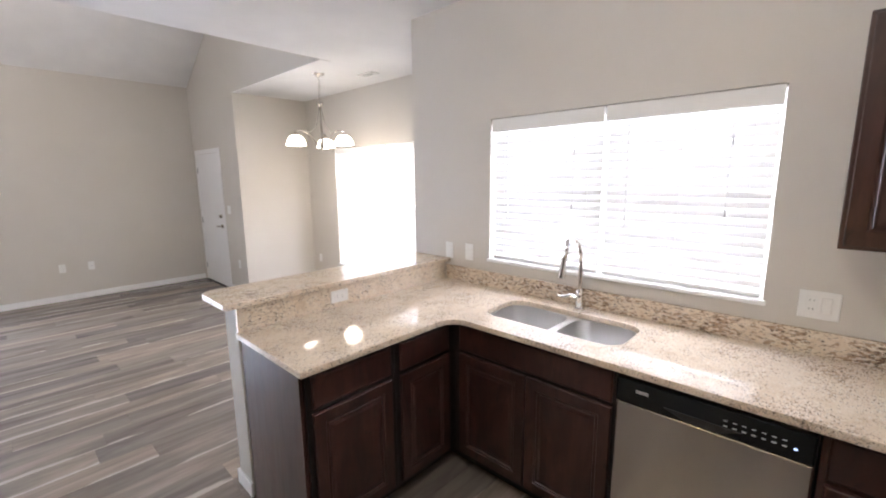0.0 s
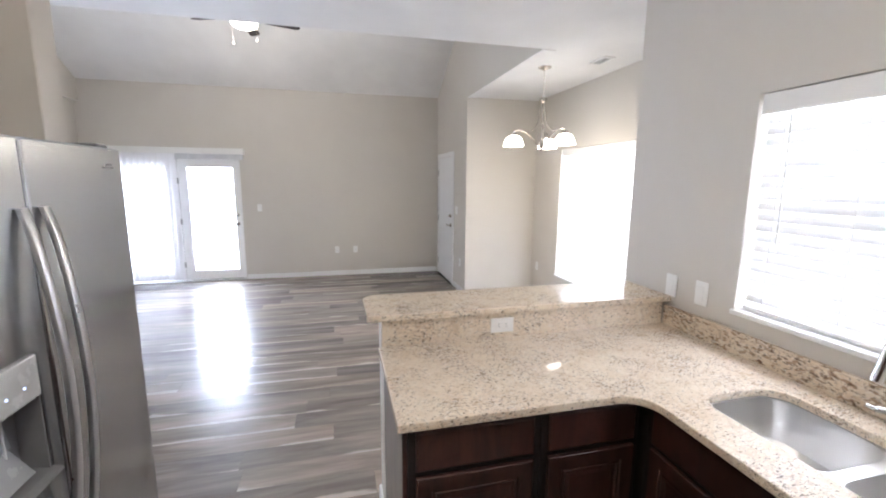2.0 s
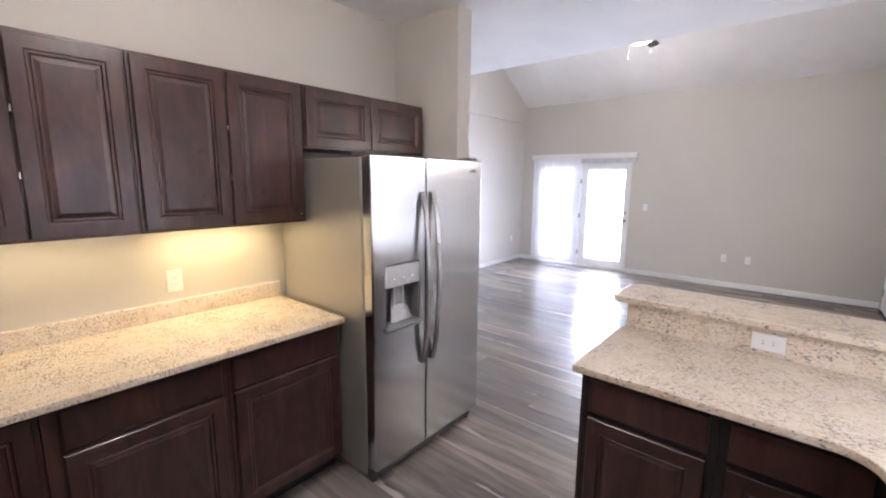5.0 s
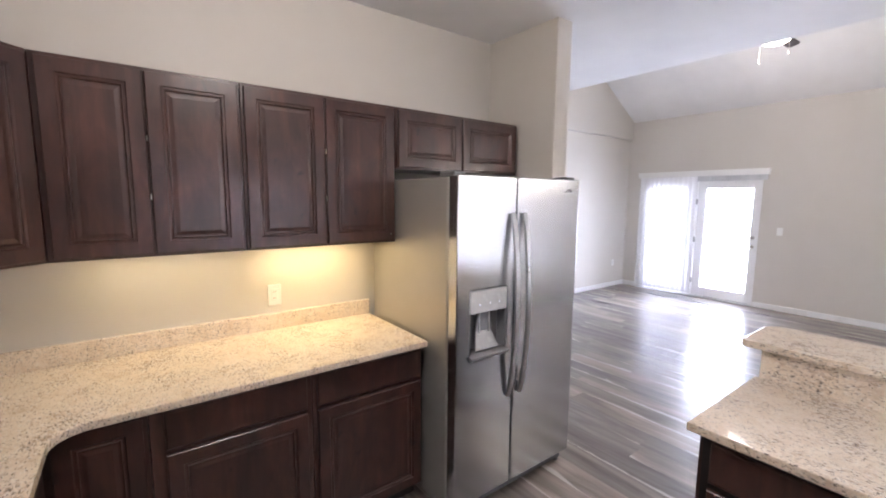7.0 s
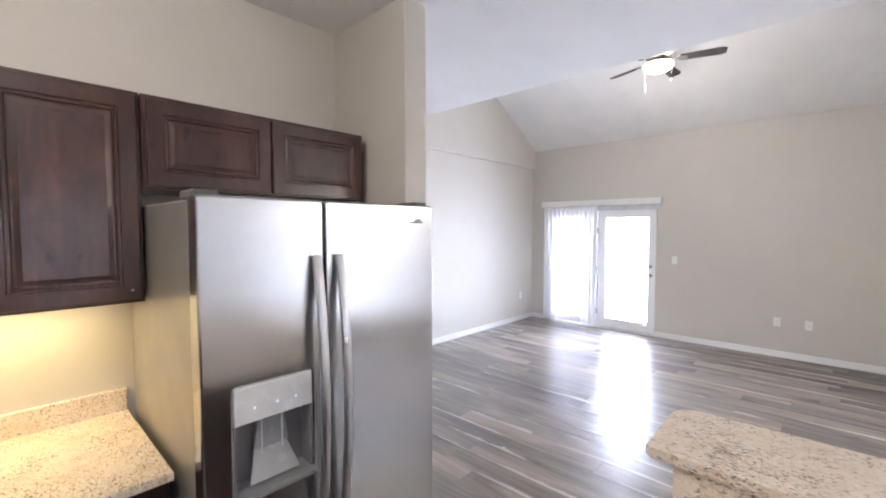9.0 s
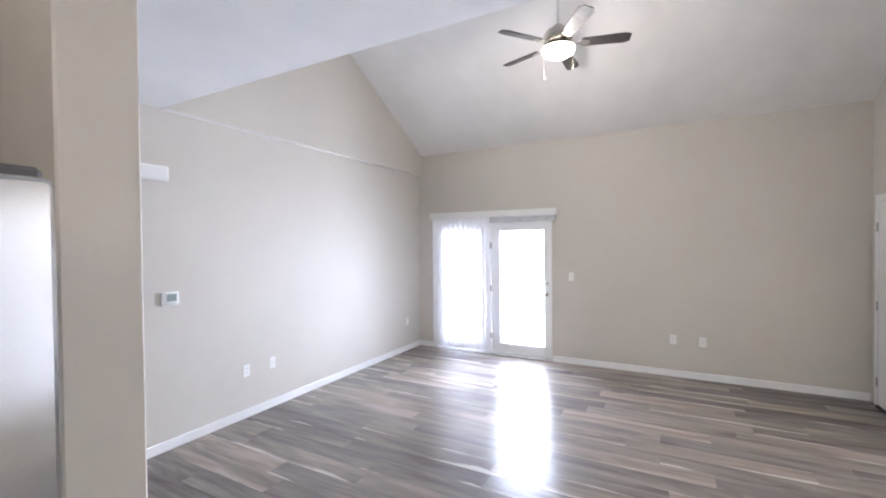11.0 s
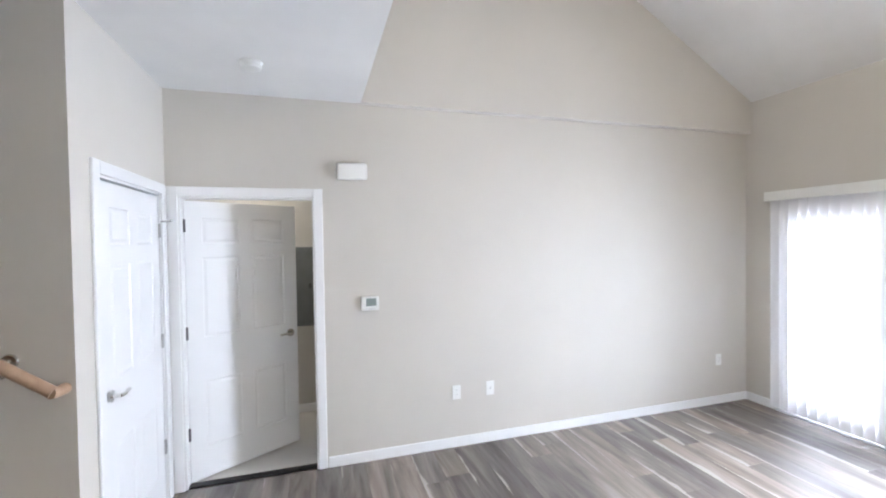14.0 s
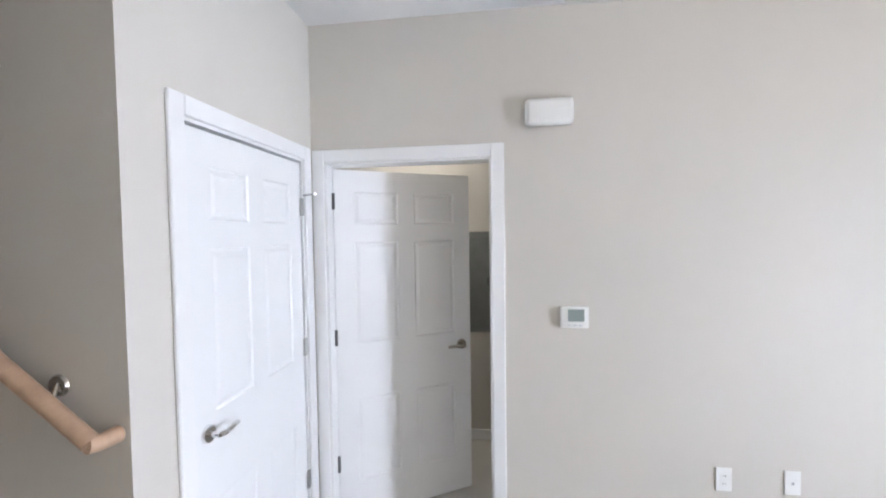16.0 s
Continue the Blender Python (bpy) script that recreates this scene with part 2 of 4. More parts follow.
SLOT = simple("dark_slot", (0.03, 0.03, 0.03), 0.6)

# ---- building helpers ----


def thing(name, at, label, category, group="", kind=""):
    o = new(name)
    o.location = at
    o.empty_display_size = 0.05
    return tagged(o, label, category, group, kind)


def origin(o):
    v = Vector((0, 0, 0))
    while o is not None:
        v += o.location
        o = o.parent
    return v


def part(name, bm, material, parent=None, label="", smooth=False):
    """One mesh object out of a bmesh given in world places."""
    if parent is not None:
        bmesh.ops.translate(bm, verts=bm.verts, vec=-origin(parent))
    bmesh.ops.recalc_face_normals(bm, faces=bm.faces)
    me = bpy.data.meshes.new(name)
    bm.to_mesh(me)
    bm.free()
    if smooth:
        for p in me.polygons:
            p.use_smooth = True
        me.set_sharp_from_angle(angle=radians(35))
    me.materials.append(material)
    o = new(name, me)
    if parent is not None:
        o.parent = parent
    if label:
        tagged(o, label)
    return o


def structure(name, bm, material, label, category):
    o = part(name, bm, material)
    return tagged(o, label, category, "", "structure")


def box(x0, x1, y0, y1, z0, z1, bevel=0.0, bm=None, seg=1):
    """A box between two corners, joined to bm if given."""
    own = bmesh.new()
    r = bmesh.ops.create_cube(own, size=1)
    bmesh.ops.scale(own, vec=(abs(x1 - x0), abs(y1 - y0), abs(z1 - z0)), verts=own.verts)
    bmesh.ops.translate(own, vec=((x0 + x1) / 2, (y0 + y1) / 2, (z0 + z1) / 2), verts=own.verts)
    if bevel:
        bmesh.ops.bevel(own, geom=own.edges[:], offset=bevel, segments=seg, affect='EDGES', profile=0.5)
    if bm is None:
        return own
    return join(bm, own)


def join(bm, other):
    me = bpy.data.meshes.new("tmp")
    other.to_mesh(me)
    other.free()
    bm.from_mesh(me)
    bpy.data.meshes.remove(me)
    return bm


def turn(bm, m):
    bmesh.ops.transform(bm, matrix=m, verts=bm.verts)
    return bm


def cyl(p0, p1, r0, r1=None, seg=20, bm=None):
    r1 = r0 if r1 is None else r1
    p0, p1 = Vector(p0), Vector(p1)
    own = bmesh.new()
    bmesh.ops.create_cone(own, cap_ends=True, segments=seg, radius1=r0, radius2=r1, depth=(p1 - p0).length)
    q = (p1 - p0).to_track_quat('Z', 'Y').to_matrix().to_4x4()
    turn(own, Matrix.Translation((p0 + p1) / 2) @ q)
    return own if bm is None else join(bm, own)


def lathe(profile, at, seg=28, bm=None):
    """A turned shape: (radius, height) pairs round the upright axis at a place."""
    own = bmesh.new()
    rings = []
    for r, z in profile:
        rings.append([own.verts.new((at[0] + r * math.cos(2 * math.pi * i / seg), at[1] + r * math.sin(2 * math.pi * i / seg), at[2] + z)) for i in range(seg)])
    for a, b in zip(rings, rings[1:]):
        for i in range(seg):
            own.faces.new((a[i], a[(i + 1) % seg], b[(i + 1) % seg], b[i]))
    bmesh.ops.remove_doubles(own, verts=own.verts, dist=1e-5)
    return own if bm is None else join(bm, own)


def curve_points(pts, steps=8):
    """A smooth line through points."""
    p = [Vector(q) for q in pts]
    p = [2 * p[0] - p[1]] + p + [2 * p[-1] - p[-2]]
    out = []
    for i in range(1, len(p) - 2):
        for s in range(steps):
            t = s / steps
            a, b, c, d = p[i - 1], p[i], p[i + 1], p[i + 2]
            out.append(0.5 * (2 * b + (c - a) * t + (2 * a - 5 * b + 4 * c - d) * t * t + (3 * b - a - 3 * c + d) * t ** 3))
    out.append(p[-2])
    return out


def tube(pts, r, seg=10, bm=None, flat=1.0):
    """A round (or flattened) bar along points."""
    own = bmesh.new()
    rings = []
    n = len(pts)
    side = None
    for i, p in enumerate(pts):
        d = (Vector(pts[min(i + 1, n - 1)]) - Vector(pts[max(i - 1, 0)])).normalized()
        if side is None:
            side = d.orthogonal().normalized()
        side = (side - d * side.dot(d)).normalized()
        up = d.cross(side)
        rr = r[i] if isinstance(r, (list, tuple)) else r
        rings.append([own.verts.new(Vector(p) + side * rr * math.cos(2 * math.pi * k / seg) + up * rr * flat * math.sin(2 * math.pi * k / seg)) for k in range(seg)])
    for a, b in zip(rings, rings[1:]):
        for k in range(seg):
            own.faces.new((a[k], a[(k + 1) % seg], b[(k + 1) % seg], b[k]))
    own.faces.new(rings[0])
    own.faces.new(rings[-1])
    return own if bm is None else join(bm, own)


def slab(outline, z0, z1, holes=(), bevel=0.0, bm=None):
    """A flat slab over an outline in x and y, with holes through it."""
    own = bmesh.new()
    edges = []
    for loop in (outline, *holes):
        vs = [own.verts.new((x, y, z1)) for x, y in loop]
        edges += [own.edges.new((vs[i], vs[(i + 1) % len(vs)])) for i in range(len(vs))]
    if holes:
        bmesh.ops.triangle_fill(own, use_beauty=True, use_dissolve=False, edges=edges)
    else:
        own.faces.new(own.verts[:])
    top = own.faces[:]
    r = bmesh.ops.extrude_face_region(own, geom=top)
    vs = [g for g in r["geom"] if isinstance(g, bmesh.types.BMVert)]
    bmesh.ops.translate(own, verts=vs, vec=(0, 0, z0 - z1))
    bmesh.ops.recalc_face_normals(own, faces=own.faces)
    if bevel:
        es = [e for e in own.edges if len(e.link_faces) == 2 and e.calc_face_angle(0) > 1.2 and abs(e.verts[0].co.z - e.verts[1].co.z) < 1e-5]
        bmesh.ops.bevel(own, geom=es, offset=bevel, segments=2, affect='EDGES', profile=0.5)
    return own if bm is None else join(bm, own)


def arc(cx, cy, r, a0, a1, n=8):
    return [(cx + r * math.cos(radians(a0 + (a1 - a0) * i / n)), cy + r * math.sin(radians(a0 + (a1 - a0) * i / n))) for i in range(n + 1)]


def rounded(x0, x1, y0, y1, r, n=6):
    return arc(x1 - r, y1 - r, r, 0, 90, n) + arc(x0 + r, y1 - r, r, 90, 180, n) + arc(x0 + r, y0 + r, r, 180, 270, n) + arc(x1 - r, y0 + r, r, 270, 360, n)


def panel(w, h, rings, bm=None, m=None):
    """Nested rectangles (inset, depth), in the plane x (width) and z (height), facing -y."""
    own = bmesh.new()
    loops = []
    for i, d in rings:
        loops.append([own.verts.new(c) for c in ((i, -d, i), (w - i, -d, i), (w - i, -d, h - i), (i, -d, h - i))])
    for a, b in zip(loops, loops[1:]):
        for k in range(4):
            own.faces.new((a[k], a[(k + 1) % 4], b[(k + 1) % 4], b[k]))
    own.faces.new(loops[-1])
    if m is not None:
        turn(own, m)
    return own if bm is None else join(bm, own)


RAISED = [(0.0, 0.0), (0.0, 0.016), (0.003, 0.019), (0.050, 0.019), (0.054, 0.014), (0.060, 0.014), (0.064, 0.017), (0.068, 0.012), (0.074, 0.012), (0.088, 0.016)]
PLAIN = [(0.0, 0.0), (0.0, 0.014), (0.006, 0.019)]


def facing(side, x, y, z):
    """The pose that turns a panel made facing -y towards '-y', '+y', '+x' or '-x', with its lower corner at a place."""
    a = {'-y': 0, '+x': 90, '+y': 180, '-x': -90}[side]
    return Matrix.Translation((x, y, z)) @ Matrix.Rotation(radians(a), 4, 'Z')


# ---- shell: floor, walls, ceilings ----
CEIL_Z = 2.766
X_FAR, Y_LEFT, Y_RIGHT, Y_DIN, X_DIN, X_EAST = -6.9, -3.25, 2.165, 3.2, -5.13, 1.65
Y_SINK, X_SINK, Y_CAB, X_PIER = 2.10, -1.605, -1.236, -1.40
EDGE, EAVE, TOP = -2.962, 3.07, 5.33


def wall_with_hole(a0, a1, z0, z1, holes, d0, d1, along):
    """A wall along x or y, between heights, with rectangular holes (a0, a1, z0, z1)."""
    bm = bmesh.new()
    cuts = sorted({a0, a1, *[h[0] for h in holes], *[h[1] for h in holes]})
    for p, q in zip(cuts, cuts[1:]):
        mid = (p + q) / 2
        spans = [(z0, z1)]
        for h in holes:
            if h[0] < mid < h[1]:
                spans = [(z0, h[2]), (h[3], z1)]
        for lo, hi in spans:
            if hi - lo > 1e-4:
                if along == 'x':
                    box(p, q, d0, d1, lo, hi, bm=bm)
                else:
                    box(d0, d1, p, q, lo, hi, bm=bm)
    bmesh.ops.remove_doubles(bm, verts=bm.verts, dist=1e-5)
    return bm


PATIO = (-2.95, -1.09, 0.0, 2.07)
SINKWIN = (-0.885, 0.593, 1.10, 2.005)
DINWIN = (-4.41, -2.17, 0.43, 2.05)
BEDDOOR = (-2.60, -1.715, 0.0, 2.04)
structure("wall_far", wall_with_hole(-3.40, 2.165, -0.05, TOP, [PATIO], X_FAR - 0.15, X_FAR, 'y'), WALL, "greige painted far wall with patio door opening", "wall")
structure("wall_left", wall_with_hole(X_FAR, -1.52, -0.05, CEIL_Z, [BEDDOOR], Y_LEFT - 0.12, Y_LEFT, 'x'), WALL, "greige painted living room wall with door opening", "wall")
# gable above the ledge stands a little proud of the wall below
bm = bmesh.new()
box(X_FAR, EDGE - 0.0, Y_LEFT - 0.12, Y_LEFT + 0.06, CEIL_Z - 0.005, TOP, bm=bm)
structure("wall_gable_left", bm, WALL, "greige gable wall above a narrow ledge", "wall")
structure("ledge", box(X_FAR, EDGE, Y_LEFT, Y_LEFT + 0.063, CEIL_Z - 0.0095, CEIL_Z - 0.0055), LEDGE_LIT, "thin ledge edge under gable, paled for the light it catches", "trim")
structure("wall_right", box(X_FAR - 0.15, X_DIN, Y_RIGHT, Y_RIGHT + 0.12, -0.05, TOP), WALL, "greige painted wall beside the entry door", "wall")
structure("wall_dining_header", box(X_DIN, EDGE, Y_RIGHT, Y_RIGHT + 0.12, CEIL_Z - 0.002, TOP), WALL, "greige gable wall above the dining alcove", "wall")
structure("wall_dining_west", box(X_DIN - 0.12, X_DIN, Y_RIGHT + 0.12, Y_DIN + 0.15, -0.05, CEIL_Z), WALL, "greige painted dining alcove side wall", "wall")
structure("wall_dining_back", wall_with_hole(X_DIN, X_SINK, -0.05, CEIL_Z, [DINWIN], Y_DIN, Y_DIN + 0.15, 'x'), WALL, "greige painted dining wall with wide window", "wall")
structure("wall_dining_east", box(X_SINK, X_SINK + 0.12, Y_SINK + 0.15, Y_DIN + 0.15, -0.05, CEIL_Z), WALL, "greige painted dining alcove end wall", "wall")
structure("wall_sink", wall_with_hole(X_SINK, X_EAST, -0.05, CEIL_Z, [SINKWIN], Y_SINK, Y_SINK + 0.15, 'x'), WALL, "greige painted kitchen wall with sink window", "wall")
structure("wall_east", box(X_EAST, X_EAST + 0.12, Y_CAB - 0.12, Y_SINK + 0.15, -0.05, CEIL_Z), WALL, "greige painted kitchen end wall", "wall")
structure("wall_cabinets", box(X_PIER, X_EAST, Y_CAB - 0.12, Y_CAB, -0.05, CEIL_Z), WALL, "greige painted kitchen wall behind cabinets", "wall")
structure("wall_pier", box(X_PIER - 0.14, X_PIER, Y_CAB - 0.12, -0.625, -0.05, CEIL_Z, 0.004), WALL, "greige painted wall end beside the refrigerator", "wall")
structure("wall_closet", wall_with_hole(Y_LEFT, -2.10, -0.05, CEIL_Z, [(-3.15, -2.325, 0.0, 2.045)], -1.64, -1.52, 'y'), WALL, "pale greige wall around the closet door", "wall")
structure("wall_stair", box(-1.52, 2.2, -2.22, -2.10, -0.05, 5.0), WALL, "greige stairwell wall with oak handrail", "wall")
structure("wall_stair_back", box(X_PIER, 2.2, Y_CAB - 0.24, Y_CAB - 0.12, CEIL_Z, 5.0), WALL, "greige stairwell wall above the kitchen", "wall")
structure("wall_stair_end", box(2.2, 2.32, -2.22, Y_CAB - 0.12, -0.05, 5.0), WALL, "greige wall at the top of the stairs", "wall")
structure("wall_closet_back", box(-1.52, -0.6, Y_LEFT - 0.12, Y_LEFT, -0.05, CEIL_Z), WALL, "plain closet wall", "wall")
structure("wall_closet_end", box(-0.72, -0.6, Y_LEFT, -2.22, -0.05, CEIL_Z), WALL, "plain closet end wall", "wall")

# flat ceiling, vault slopes
bm = bmesh.new()
box(EDGE, X_EAST + 0.12, Y_CAB - 0.12, Y_DIN + 0.15, CEIL_Z, CEIL_Z + 0.1, bm=bm)
box(EDGE, -1.40, Y_LEFT - 0.12, Y_CAB - 0.12, CEIL_Z, CEIL_Z + 0.1, bm=bm)
box(-1.40, -0.6, Y_LEFT - 0.12, -2.22, CEIL_Z, CEIL_Z + 0.1, bm=bm)
box(X_DIN - 0.12, EDGE, Y_RIGHT + 0.12, Y_DIN + 0.15, CEIL_Z, CEIL_Z + 0.1, bm=bm)
box(X_DIN, EDGE, Y_RIGHT, Y_RIGHT + 0.12, CEIL_Z - 0.006, CEIL_Z - 0.002, bm=bm)
structure("ceiling", bm, CEIL, "flat white painted kitchen and dining ceiling", "ceiling")


def slope(x0, z0, x1, z1):
    bm = bmesh.new()
    v = [bm.verts.new(c) for c in ((x0, -3.4, z0), (x1, -3.4, z1), (x1, 2.3, z1), (x0, 2.3, z0), (x0, -3.4, z0 + 0.1), (x1, -3.4, z1 + 0.1), (x1, 2.3, z1 + 0.1), (x0, 2.3, z0 + 0.1))]
    for f in ((0, 1, 2, 3), (4, 5, 6, 7), (0, 1, 5, 4), (1, 2, 6, 5), (2, 3, 7, 6), (3, 0, 4, 7)):
        bm.faces.new([v[i] for i in f])
    return bm


structure("ceiling_far_slope", slope(X_FAR - 0.15, EAVE - 0.087, EDGE + 0.1, EAVE + 0.578 * (EDGE + 0.1 - X_FAR)), CEIL, "white sloped vaulted ceiling", "ceiling")
structure("wall_vault_edge", box(EDGE, EDGE + 0.1, Y_LEFT - 0.12, Y_RIGHT + 0.12, CEIL_Z + 0.1, TOP), WALL, "greige upright wall above the flat ceiling edge", "wall")
structure("ceiling_stair", box(-1.52, 2.3, -2.22, Y_CAB - 0.12, 4.9, 5.0), CEIL, "white stairwell ceiling", "ceiling")

# the small room behind the open door
structure("wall_room_back", box(-3.6, -1.0, -4.55, -4.42, -0.05, 2.5), WALL, "greige wall of the room behind the open door", "wall")
structure("wall_room_west", box(-3.6, -3.48, -4.42, Y_LEFT - 0.12, -0.05, 2.5), WALL, "greige wall of the room behind the open door", "wall")
structure("wall_room_east", box(-1.12, -1.0, -4.42, Y_LEFT - 0.12, -0.05, 2.5), WALL, "greige wall of the room behind the open door", "wall")
structure("ceiling_room", box(-3.6, -1.0, -4.55, Y_LEFT - 0.12, 2.5, 2.6), CEIL, "white ceiling of the room behind the door", "ceiling")
structure("floor_room", box(-3.6, -1.0, -4.42, Y_LEFT - 0.06, -0.05, -0.002), VINYL, "pale sheet vinyl floor behind the open door", "floor")
structure("threshold", box(BEDDOOR[0], BEDDOOR[1], Y_LEFT - 0.085, Y_LEFT - 0.02, -0.003, 0.006, 0.002), TOEK, "dark metal threshold strip under the door", "trim")


def baseboard(name, x0, x1, y0, y1):
    bm = box(x0, x1, y0, y1, 0.0, 0.083, 0.004)
    return structure(name, bm, TRIM, "white painted baseboard", "baseboard")


T = 0.013
baseboard("baseboard_far_a", X_FAR, X_FAR + T, Y_LEFT + T, PATIO[0] - 0.01)
baseboard("baseboard_far_b", X_FAR, X_FAR + T, PATIO[1] + 0.01, Y_RIGHT - T)
baseboard("baseboard_left", X_FAR, -2.672, Y_LEFT, Y_LEFT + T)
baseboard("baseboard_right", -5.72, X_DIN, Y_RIGHT - T, Y_RIGHT)
baseboard("baseboard_dining_west", X_DIN, X_DIN + T, Y_RIGHT, Y_DIN - T)
baseboard("baseboard_dining_back", X_DIN, X_SINK, Y_DIN - T, Y_DIN)
baseboard("baseboard_dining_east", X_SINK - T, X_SINK, Y_SINK, Y_DIN - T)
baseboard("baseboard_closet", -1.64 - T, -1.64, -2.25, -2.10)
baseboard("baseboard_pier_a", X_PIER - 0.14, X_PIER, -0.625, -0.625 + T)
baseboard("baseboard_pier_b", X_PIER - 0.14 - T, X_PIER - 0.14, Y_CAB - 0.12, -0.625)
baseboard("baseboard_room", -3.48, -1.12, -4.42, -4.42 + T)

# peninsula half wall
structure("wall_pony", box(-1.445, -1.29, 0.605, Y_SINK, -0.05, 1.035, 0.003), WALL, "greige half wall carrying the raised bar", "wall")
baseboard("baseboard_pony_end", -1.458, -1.277, 0.592, 0.605)
baseboard("baseboard_pony_back", -1.458, -1.445, 0.605, Y_SINK)

# ---- doors and windows ----


def casing(name, a0, a1, z1, face, side):
    """White casing round a door opening on a wall face; side is the way that it faces."""
    w, t = 0.066, 0.016
    o = thing(name, (a0, face, 0) if side in '+y-y' else (face, a0, 0), "white painted door casing", "door frame", kind="structure")
    s = 1 if side[0] == '+' else -1
    for nm, p, q, lo, hi in (("jamb_casing", a0 - w, a0, 0.0, z1 + w), ("jamb_casing", a1, a1 + w, 0.0, z1 + w), ("head_casing", a0, a1, z1, z1 + w)):
        f0, f1 = sorted((face, face + s * t))
        if side[1] == 'y':
            part(nm, box(p, q, f0, f1, lo, hi, 0.004), TRIM, o)
        else:
            part(nm, box(f0, f1, p, q, lo, hi, 0.004), TRIM, o)
    return o


def jamb(parent, a0, a1, z1, d0, d1, along):
    for p, q, lo, hi in ((a0, a0 + 0.012, 0.0, z1), (a1 - 0.012, a1, 0.0, z1), (a0 + 0.012, a1 - 0.012, z1 - 0.012, z1)):
        part("jamb", box(p, q, d0, d1, lo, hi) if along == 'x' else box(d0, d1, p, q, lo, hi), TRIM, parent)


SIXP = [(0.0, 0.0), (0.006, -0.005), (0.014, -0.005), (0.030, -0.001)]


def door_slab(w, h, t):
    """A six-panel door, x along its width from the hinge, y its thickness, facing -y; both faces panelled."""
    bm = bmesh.new()
    st, mid = 0.11, 0.10
    pw = (w - 2 * st - mid) / 2
    rows = [(0.22, 0.70), (1.02, 1.60), (1.70, h - 0.12)]
    xs = [(st, st + pw), (st + pw + mid, w - st)]
    cx = [0, xs[0][0], xs[0][1], xs[1][0], xs[1][1], w]
    cz = [0] + [v for r in rows for v in r] + [h]
    for f, flip in ((0.0, False), (t, True)):
        for i in range(5):
            for k in range(len(cz) - 1):
                x0, x1, z0, z1 = cx[i], cx[i + 1], cz[k], cz[k + 1]
                if i in (1, 3) and k in (1, 3, 5):
                    m = Matrix.Translation((x0, f, z0))
                    if flip:
                        m = Matrix.Translation((x1, f, z0)) @ Matrix.Rotation(math.pi, 4, 'Z')
                    panel(x1 - x0, z1 - z0, SIXP, bm, m)
                else:
                    bm.faces.new([bm.verts.new(c) for c in ((x0, f, z0), (x1, f, z0), (x1, f, z1), (x0, f, z1))])
    for c in (((0, 0, 0), (0, t, 0), (0, t, h), (0, 0, h)), ((w, 0, 0), (w, t, 0), (w, t, h), (w, 0, h)), ((0, 0, h), (w, 0, h), (w, t, h), (0, t, h)), ((0, 0, 0), (w, 0, 0), (w, t, 0), (0, t, 0))):
        bm.faces.new([bm.verts.new(v) for v in c])
    bmesh.ops.remove_doubles(bm, verts=bm.verts, dist=1e-5)
    return bm


def lever(at, out, along, parent, mat, long=0.11):
    """A lever handle with its rose: out is the way off the door, along the way the lever points."""
    at, out, along = Vector(at), Vector(out), Vector(along)
    h = part("door_handle", cyl(at, at + out * 0.012, 0.032, 0.029, 24), mat, parent, "satin metal lever handle", True)
    bm = cyl(at + out * 0.01, at + out * 0.05, 0.011, 0.010, 16)
    tube(curve_points([at + out * 0.048, at + out * 0.055 + along * 0.03, at + out * 0.052 + along * long * 0.7 + Vector((0, 0, 0.004)), at + out * 0.046 + along * long]), 0.0095, 10, bm, 0.7)
    part("lever", bm, mat, h, "", True)


def hinges(parent, pts, axis, mat):
    for p in pts:
        p = Vector(p)
        bm = cyl(p - Vector((0, 0, 0.045)), p + Vector((0, 0, 0.045)), 0.007, None, 10)
        a = Vector(axis)
        b0, b1 = p - a * 0.018 - Vector((0, 0, 0.044)), p + a * 0.018 + Vector((0, 0, 0.044))
        box(min(b0.x, b1.x) - 0.0015, max(b0.x, b1.x) + 0.0015, min(b0.y, b1.y) - 0.0015, max(b0.y, b1.y) + 0.0015, b0.z, b1.z, bm=bm)
        part("hinge", bm, mat, parent, "", True)


# open six-panel door into the small room
casing("door_frame_1", -2.60, -1.715, 2.04, Y_LEFT, '+y')
o = thing("door_1", (-1.73, Y_LEFT - 0.07, 0.01), "white six-panel door standing partly open into a room", "door", kind="structure")
jamb(o, -2.60, -1.715, 2.04, Y_LEFT - 0.12, Y_LEFT, 'x')
M = Matrix.Translation((-1.7315, Y_LEFT - 0.068, 0.012)) @ Matrix.Rotation(radians(180 + 32.5), 4, 'Z')
leaf = part("leaf", turn(door_slab(0.845, 2.005, 0.035), M), DOORP, o)
n = (M.to_3x3() @ Vector((0, 1, 0))).normalized()
w = (M.to_3x3() @ Vector((1, 0, 0))).normalized()
lever(M @ Vector((0.78, 0.035, 0.94)), n, -w, leaf, NICKEL)
lever(M @ Vector((0.78, 0.0, 0.94)), -n, -w, leaf, NICKEL)
hinges(o, [(-1.729, Y_LEFT - 0.062, z) for z in (0.36, 1.08, 1.84)], (0.5, 0.3, 0), DKGREY)

